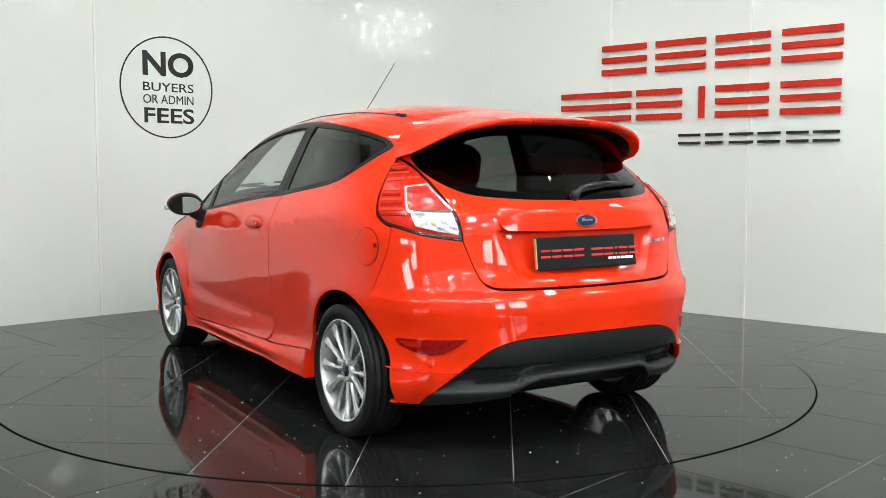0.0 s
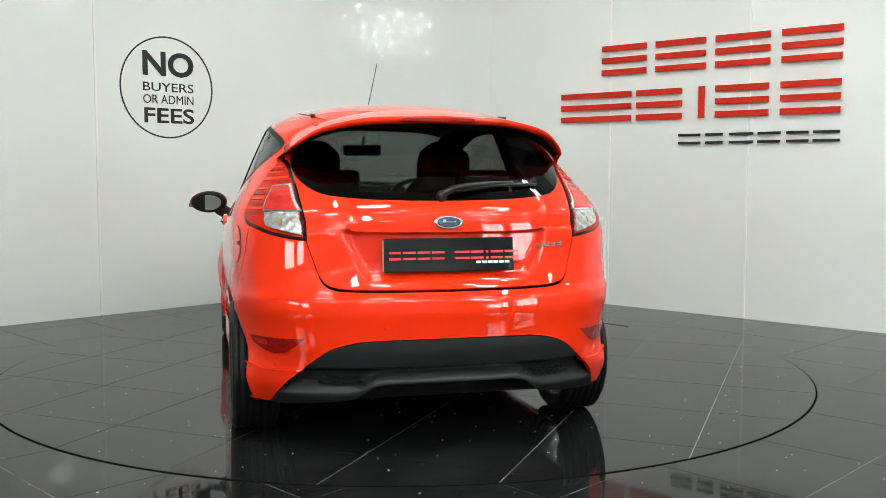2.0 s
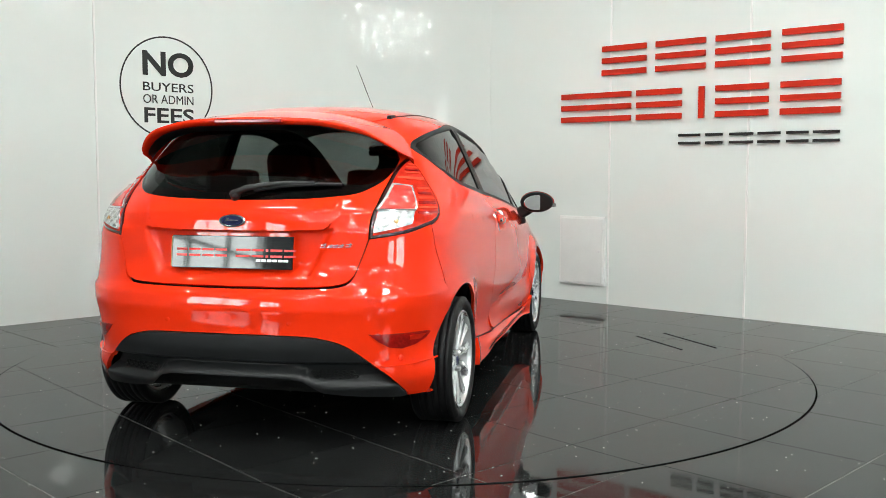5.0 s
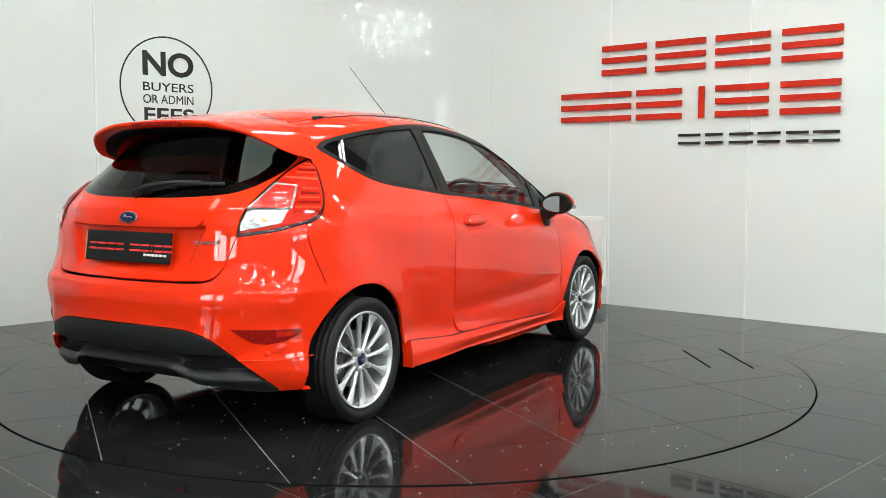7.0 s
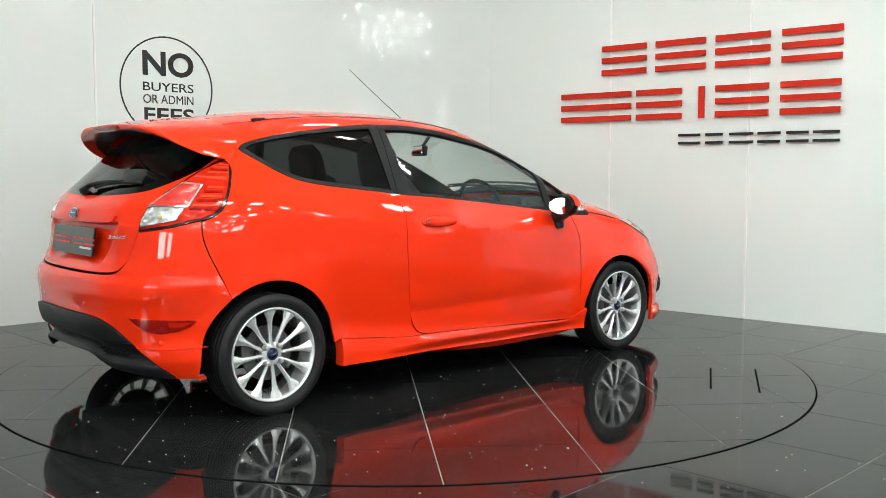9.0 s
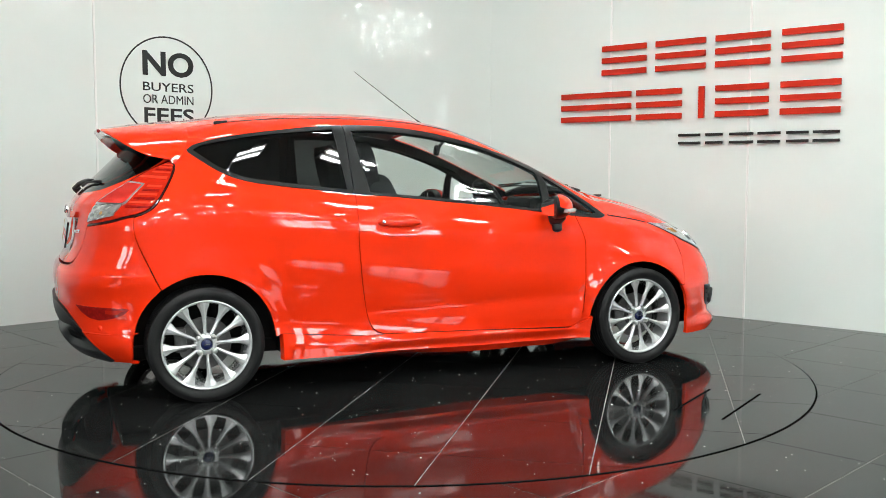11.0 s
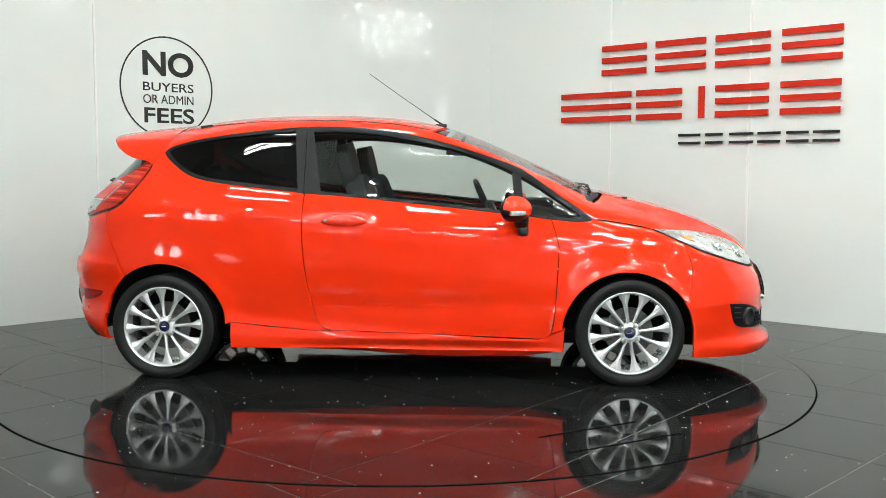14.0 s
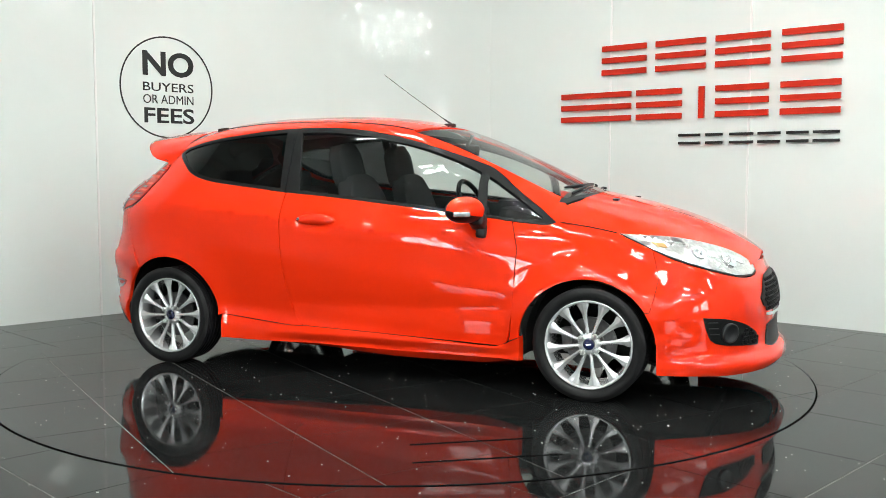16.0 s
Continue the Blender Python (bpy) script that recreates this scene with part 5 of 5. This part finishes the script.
def cabin(car):
    seat(car, 0.36)
    seat(car, -0.36)
    b = empty_part("rear_bench", car, pose(-0.86, 0, 0), "charcoal cloth rear bench with low headrests")
    part("backrest", box((-0.12, 0, 0.74), (0.16, 1.16, 0.56), Matrix.Rotation(radians(-16), 3, "Y"), 0.05), CLOTH, b)
    part("seat_cushion", box((0.16, 0, 0.48), (0.48, 1.16, 0.16), bevel=0.05), CLOTH, b)
    for y in (-0.36, 0.36):
        part("headrest", box((-0.235, y, 1.06), (0.09, 0.26, 0.13), bevel=0.035), CLOTH, b)
    part("parcel_shelf", box((-1.36, 0, 0.955), (0.46, 1.02, 0.02), bevel=0.008), TRIM, car)
    part("dashboard", box((0.86, 0, 0.80), (0.40, 1.24, 0.22), Matrix.Rotation(radians(12), 3, "Y"), 0.06), TRIM, car, "dark grey dashboard")
    sw = empty_part("steering_wheel", car, pose(0.47, -0.36, 0.90, 0, -24), "black three-spoke steering wheel")
    bm = bmesh.new()
    n, k = 40, 10
    rings = []
    for i in range(n):
        a = 2 * math.pi * i / n
        rings.append([bm.verts.new((0.014 * math.sin(2 * math.pi * j / k), (0.178 + 0.014 * math.cos(2 * math.pi * j / k)) * math.cos(a), (0.178 + 0.014 * math.cos(2 * math.pi * j / k)) * math.sin(a))) for j in range(k)])
    for i in range(n):
        for j in range(k):
            bm.faces.new((rings[i][j], rings[i][(j + 1) % k], rings[(i + 1) % n][(j + 1) % k], rings[(i + 1) % n][j]))
    part("wheel_rim", bm, GLOSS_BLACK, sw, smooth=True)
    part("wheel_boss", box((0.02, 0, -0.01), (0.05, 0.14, 0.12), bevel=0.02), TRIM, sw)
    for a in (0, 180, 270):
        part("wheel_spoke", box((0.012, 0.11 * math.cos(radians(a)), 0.11 * math.sin(radians(a))), (0.014, 0.14 if a != 270 else 0.04, 0.03 if a != 270 else 0.14), bevel=0.006), TRIM, sw)
    part("instrument_hood", box((0.74, -0.36, 0.925), (0.20, 0.32, 0.09), bevel=0.035), TRIM, car)
    r = empty_part("interior_mirror", car, pose(0.27, 0, 1.245, 0, 6, -22), "black interior rear-view mirror")
    part("mirror_shell", box((0, 0, 0), (0.035, 0.23, 0.065), bevel=0.014), TRIM, r)
    part("mirror_glass", box((-0.0185, 0, 0), (0.003, 0.21, 0.05), bevel=0.001), MIRROR, r)
    part("mirror_stalk", tube([(0.01, 0, 0.02), (0.05, 0, 0.09)], 0.01, 8), TRIM, r)
    xs = np.linspace(-1.22, 0.12, 18)
    left = [(x, float(half_width(x, roof_edge(x)))) for x in xs]
    skin("headliner", left + [(x, -y) for x, y in left[::-1]], car, HEADLINER, surf=lid, res=0.06, lift=-0.035, thick=0.004, gap=0, label="pale grey headliner")


# ---- the floor: dark polished tiles laid on the diagonal, and the tiled turntable ----
def grid_tiles(angle, off_a, off_b, pitch, joint, reach):
    """Squares of a tile grid turned by angle, as lists of corners, with their centres."""
    ax, bx = Vector((math.cos(angle), math.sin(angle))), Vector((-math.sin(angle), math.cos(angle)))
    n = int(reach / pitch) + 2
    for i in range(-n, n):
        for j in range(-n, n):
            a0, b0 = off_a + i * pitch + joint / 2, off_b + j * pitch + joint / 2
            s = pitch - joint
            yield [ax * (a0 + u * s) + bx * (b0 + v * s) for u, v in ((0, 0), (1, 0), (1, 1), (0, 1))]


def build_floor():
    f = tagged(mesh_object("floor", prism([(-8, -12), (8, -12), (8, 5), (-8, 5)], -0.2, -0.0055), GROUT), "dark polished floor of large diagonal tiles", "floor", kind="structure")
    rest = bmesh.new()
    # joints lie along (0.73, 0.68); tiles 0.6 m
    for poly in grid_tiles(math.atan2(0.683, 0.731), -1.284, -2.705, 0.5985, 0.0040, 17):
        c = sum(poly, Vector((0, 0))) / 4
        if not (-7.9 < c.x < 7.9 and -11.9 < c.y < 4.9) or c.length < TABLE_R - 0.55:
            continue
        bm = prism([(p.x - c.x, p.y - c.y) for p in poly], -0.0115, -0.004)
        if -3.7 < c.x < 3.8 and -3.0 < c.y < 3.3:
            o = part("tile", bm, TILE, f)
            o.location = (c.x, c.y, 0)
        else:
            me = bpy.data.meshes.new("tmp")
            bmesh.ops.translate(bm, vec=(c.x, c.y, 0), verts=bm.verts)
            bm.to_mesh(me)
            bm.free()
            rest.from_mesh(me)
            bpy.data.meshes.remove(me)
    tagged(part("floor_tiles", rest, TILE, f), kind="stuff")
    # no recess here: a flat black ring draws the shade of the turntable's gap
    ring = lathe([(TABLE_R - 0.004, -0.010), (TABLE_R - 0.004, -0.0036), (TABLE_R + 0.009, -0.0036), (TABLE_R + 0.009, -0.010)], 160, "Z", closed=True)
    part("turntable_gap_shade", ring, GAP_SHADE, f, "flat black ring for the shade in the gap round the turntable")
    # crumbs of dirt
    rnd = random.Random(5)
    bm = bmesh.new()
    for _ in range(320):
        x, y = rnd.uniform(-2.6, 3.0), rnd.uniform(-2.7, 1.6)
        if math.hypot(x, y) < TABLE_R + 0.03:
            continue
        add_box(bm, (x, y, -0.003), [0.0015 + 0.0065 * rnd.random() ** 2.5 for _ in range(2)] + [0.002], Matrix.Rotation(rnd.uniform(0, 3), 3, "Z"))
    tagged(mesh_object("floor_crumbs", bm, CRUMB), "pale crumbs of dirt on the floor", "dirt", kind="stuff")


def build_turntable():
    t = empty("turntable", label="round tiled turntable flush with the showroom floor", category="turntable")
    part("turntable_bed", lathe([(TABLE_R - 0.004, -0.0032), (TABLE_R - 0.004, -0.0015)], 160, "Z"), GROUT, t, "grout bed of the turntable")
    k = 160
    for poly in grid_tiles(math.atan2(0.815, 0.58), 0.0, 0.0, 0.6, 0.0040, 3.2):
        c = sum(poly, Vector((0, 0))) / 4
        if max(p.length for p in poly) > TABLE_R:
            for i in range(k):
                n = Vector((math.cos(2 * math.pi * i / k), math.sin(2 * math.pi * i / k)))
                if n.dot(c) > 0.5 and poly:
                    poly = clip_poly(poly, n * (TABLE_R - 0.001), n)
            if len(poly) < 3 or sum(p.cross(q) if hasattr(p, "cross") else 0 for p, q in zip(poly, poly[1:] + poly[:1])) == 0:
                continue
        c = sum(poly, Vector((0, 0))) / len(poly)
        if c.length > TABLE_R:
            continue
        o = part("tile", prism([(p.x - c.x, p.y - c.y) for p in poly], -0.0030, 0.0), TILE, t)
        o.location = (c.x, c.y, 0)
    rnd = random.Random(9)
    bm = bmesh.new()
    for _ in range(420):
        r, a = TABLE_R * math.sqrt(rnd.random()) * 0.98, rnd.uniform(0, 6.28)
        add_box(bm, (r * math.cos(a), r * math.sin(a), 0.001), [0.0015 + 0.006 * rnd.random() ** 2.5 for _ in range(2)] + [0.002], Matrix.Rotation(rnd.uniform(0, 3), 3, "Z"))
    tagged(part("dirt_crumbs", bm, CRUMB, t), kind="stuff")
    # two straight saw cuts in the tiles, their shade drawn as thin black strips on top
    for p, q in ((Vector((1.173, -1.303)), Vector((0.733, -1.594))), (Vector((1.344, -1.482)), Vector((0.841, -1.810)))):
        c, d = (p + q) / 2, q - p
        part("cut_slot_shade", box((c.x, c.y, 0.0008), (d.length, 0.010, 0.002), Matrix.Rotation(math.atan2(d.y, d.x), 3, "Z")), GAP_SHADE, t, "narrow black strip for the shade in a slot in the tiles")
    return t


def wall_pose(a, d, n, s, z, lift):
    m = Matrix(((d.x, 0, n.x, 0), (d.y, 0, n.y, 0), (0, 1, 0, 0), (0, 0, 0, 1)))
    p = a + d * s + n * lift
    m.translation = (p.x, p.y, z)
    return m


def lettering(text, w, h, bold, material, parent, x, y, depth=0.004):
    """Words in the built-in font, w wide and h high, with their lower left corner at x, y."""
    cu = bpy.data.curves.new("text", "FONT")
    cu.body, cu.offset, cu.extrude, cu.resolution_u = text, bold, 0.01, 4
    ob = new("lettering", cu)
    me = bpy.data.meshes.new_from_object(ob.evaluated_get(bpy.context.evaluated_depsgraph_get()))
    bpy.data.objects.remove(ob)
    co = np.array([v.co[:] for v in me.vertices])
    lo, hi = co.min(0), co.max(0)
    for v in me.vertices:
        c = v.co
        v.co = (x + (c.x - lo[0]) / (hi[0] - lo[0]) * w, y + (c.y - lo[1]) / (hi[1] - lo[1]) * h, (c.z - lo[2]) / (hi[2] - lo[2]) * depth)
    me.materials.append(material)
    o = new("lettering", me)
    o.parent = parent
    return o


def round_sign():
    m = wall_pose(L0, LD, LN, 1.358, 1.788, 0.0012)
    s = empty("round_sign", m, label="round black-ringed slogan sticker on the white wall", category="sign")
    part("ring", lathe([(0.406, 0), (0.406, 0.003), (0.394, 0.003), (0.394, 0)], 96, "Z", closed=True), BLACK_VINYL, s, "thin black ring")
    for text, w, h, b, x, z in (("NO", 0.446, 0.198, 0.03, -0.212, 0.087), ("BUYERS", 0.442, 0.070, 0.004, -0.212, -0.033), ("OR ADMIN", 0.440, 0.070, -0.002, -0.212, -0.131), ("FEES", 0.438, 0.122, 0.018, -0.206, -0.286)):
        lettering(text, w, h, b, BLACK_VINYL, s, x, z, 0.003)


def wall_logo():
    s = empty("wall_logo", wall_pose(R0, RD, RN, 0, 0, 0.012), label="red and black raised dealer logo drawn as bars", category="sign")
    for z0, spans in ((1.917, ((-0.072, 0.337), (0.423, 0.848), (0.931, 1.359), (1.447, 1.880))), (1.538, ((-0.47, 0.204), (0.256, 0.656), (0.939, 1.356), (1.445, 1.877)))):
        for a, b in spans:
            for dz in (0.0, 0.098, 0.196):
                part("logo_bar", box(((a + b) / 2, z0 + dz + 0.024, 0.010), (b - a, 0.046, 0.022), bevel=0.0015), LOGO_RED, s)
    part("logo_bar", box((0.824, 1.660, 0.010), (0.047, 0.246, 0.022), bevel=0.0015), LOGO_RED, s)
    for a, b in ((0.635, 0.817), (0.864, 1.003), (1.058, 1.245), (1.280, 1.451), (1.497, 1.658), (1.690, 1.878)):
        for dz in (0.0, 0.062):
            part("logo_bar", box(((a + b) / 2, 1.336 + dz + 0.010, 0.008), (b - a, 0.020, 0.016), bevel=0.001), BLACK_VINYL, s, "black bar")


def access_panel():
    s = empty("access_panel", wall_pose(R0, RD, RN, -0.247, 0.444, 0.002), label="small flush white access hatch low on the wall", category="hatch")
    part("hatch_frame", box((0, 0, 0.010), (0.452, 0.588, 0.028), bevel=0.003), SEAM, s)
    part("hatch_door", box((0, 0, 0.025), (0.412, 0.548, 0.010), bevel=0.003), WHITE_PAINT, s)
    part("hatch_latch", lathe([(0.012, 0.0), (0.012, 0.004), (0.008, 0.006)], 20, "Z"), FIXT, s).location = (0.175, 0.0, 0.029)


build_walls()
lights()
build_floor()
turntable = build_turntable()
round_sign()
wall_logo()
access_panel()
CAR_AT = pose(0.008, 0.2204, 0)


car = empty("car", CAR_AT, label="orange-red three-door hatchback parked on a turntable", category="car")
body_panels(car)
rear_end(car)
spoiler(car)
wheel_thing(car)
mirrors(car)
front_end(car)
details(car)
underside(car)
cabin(car)


def motions():
    w0, rate = 119.83, -9.013
    for thing, off in ((turntable, None), (car, CAR_AT)):
        rows = []
        for i in range(9):
            t = 2.0 * i
            turn = pose(0, 0, 0, 0, 0, w0 + rate * t)
            rows.append((t, turn if off is None else turn @ off))
        walk(thing, rows)


motions()
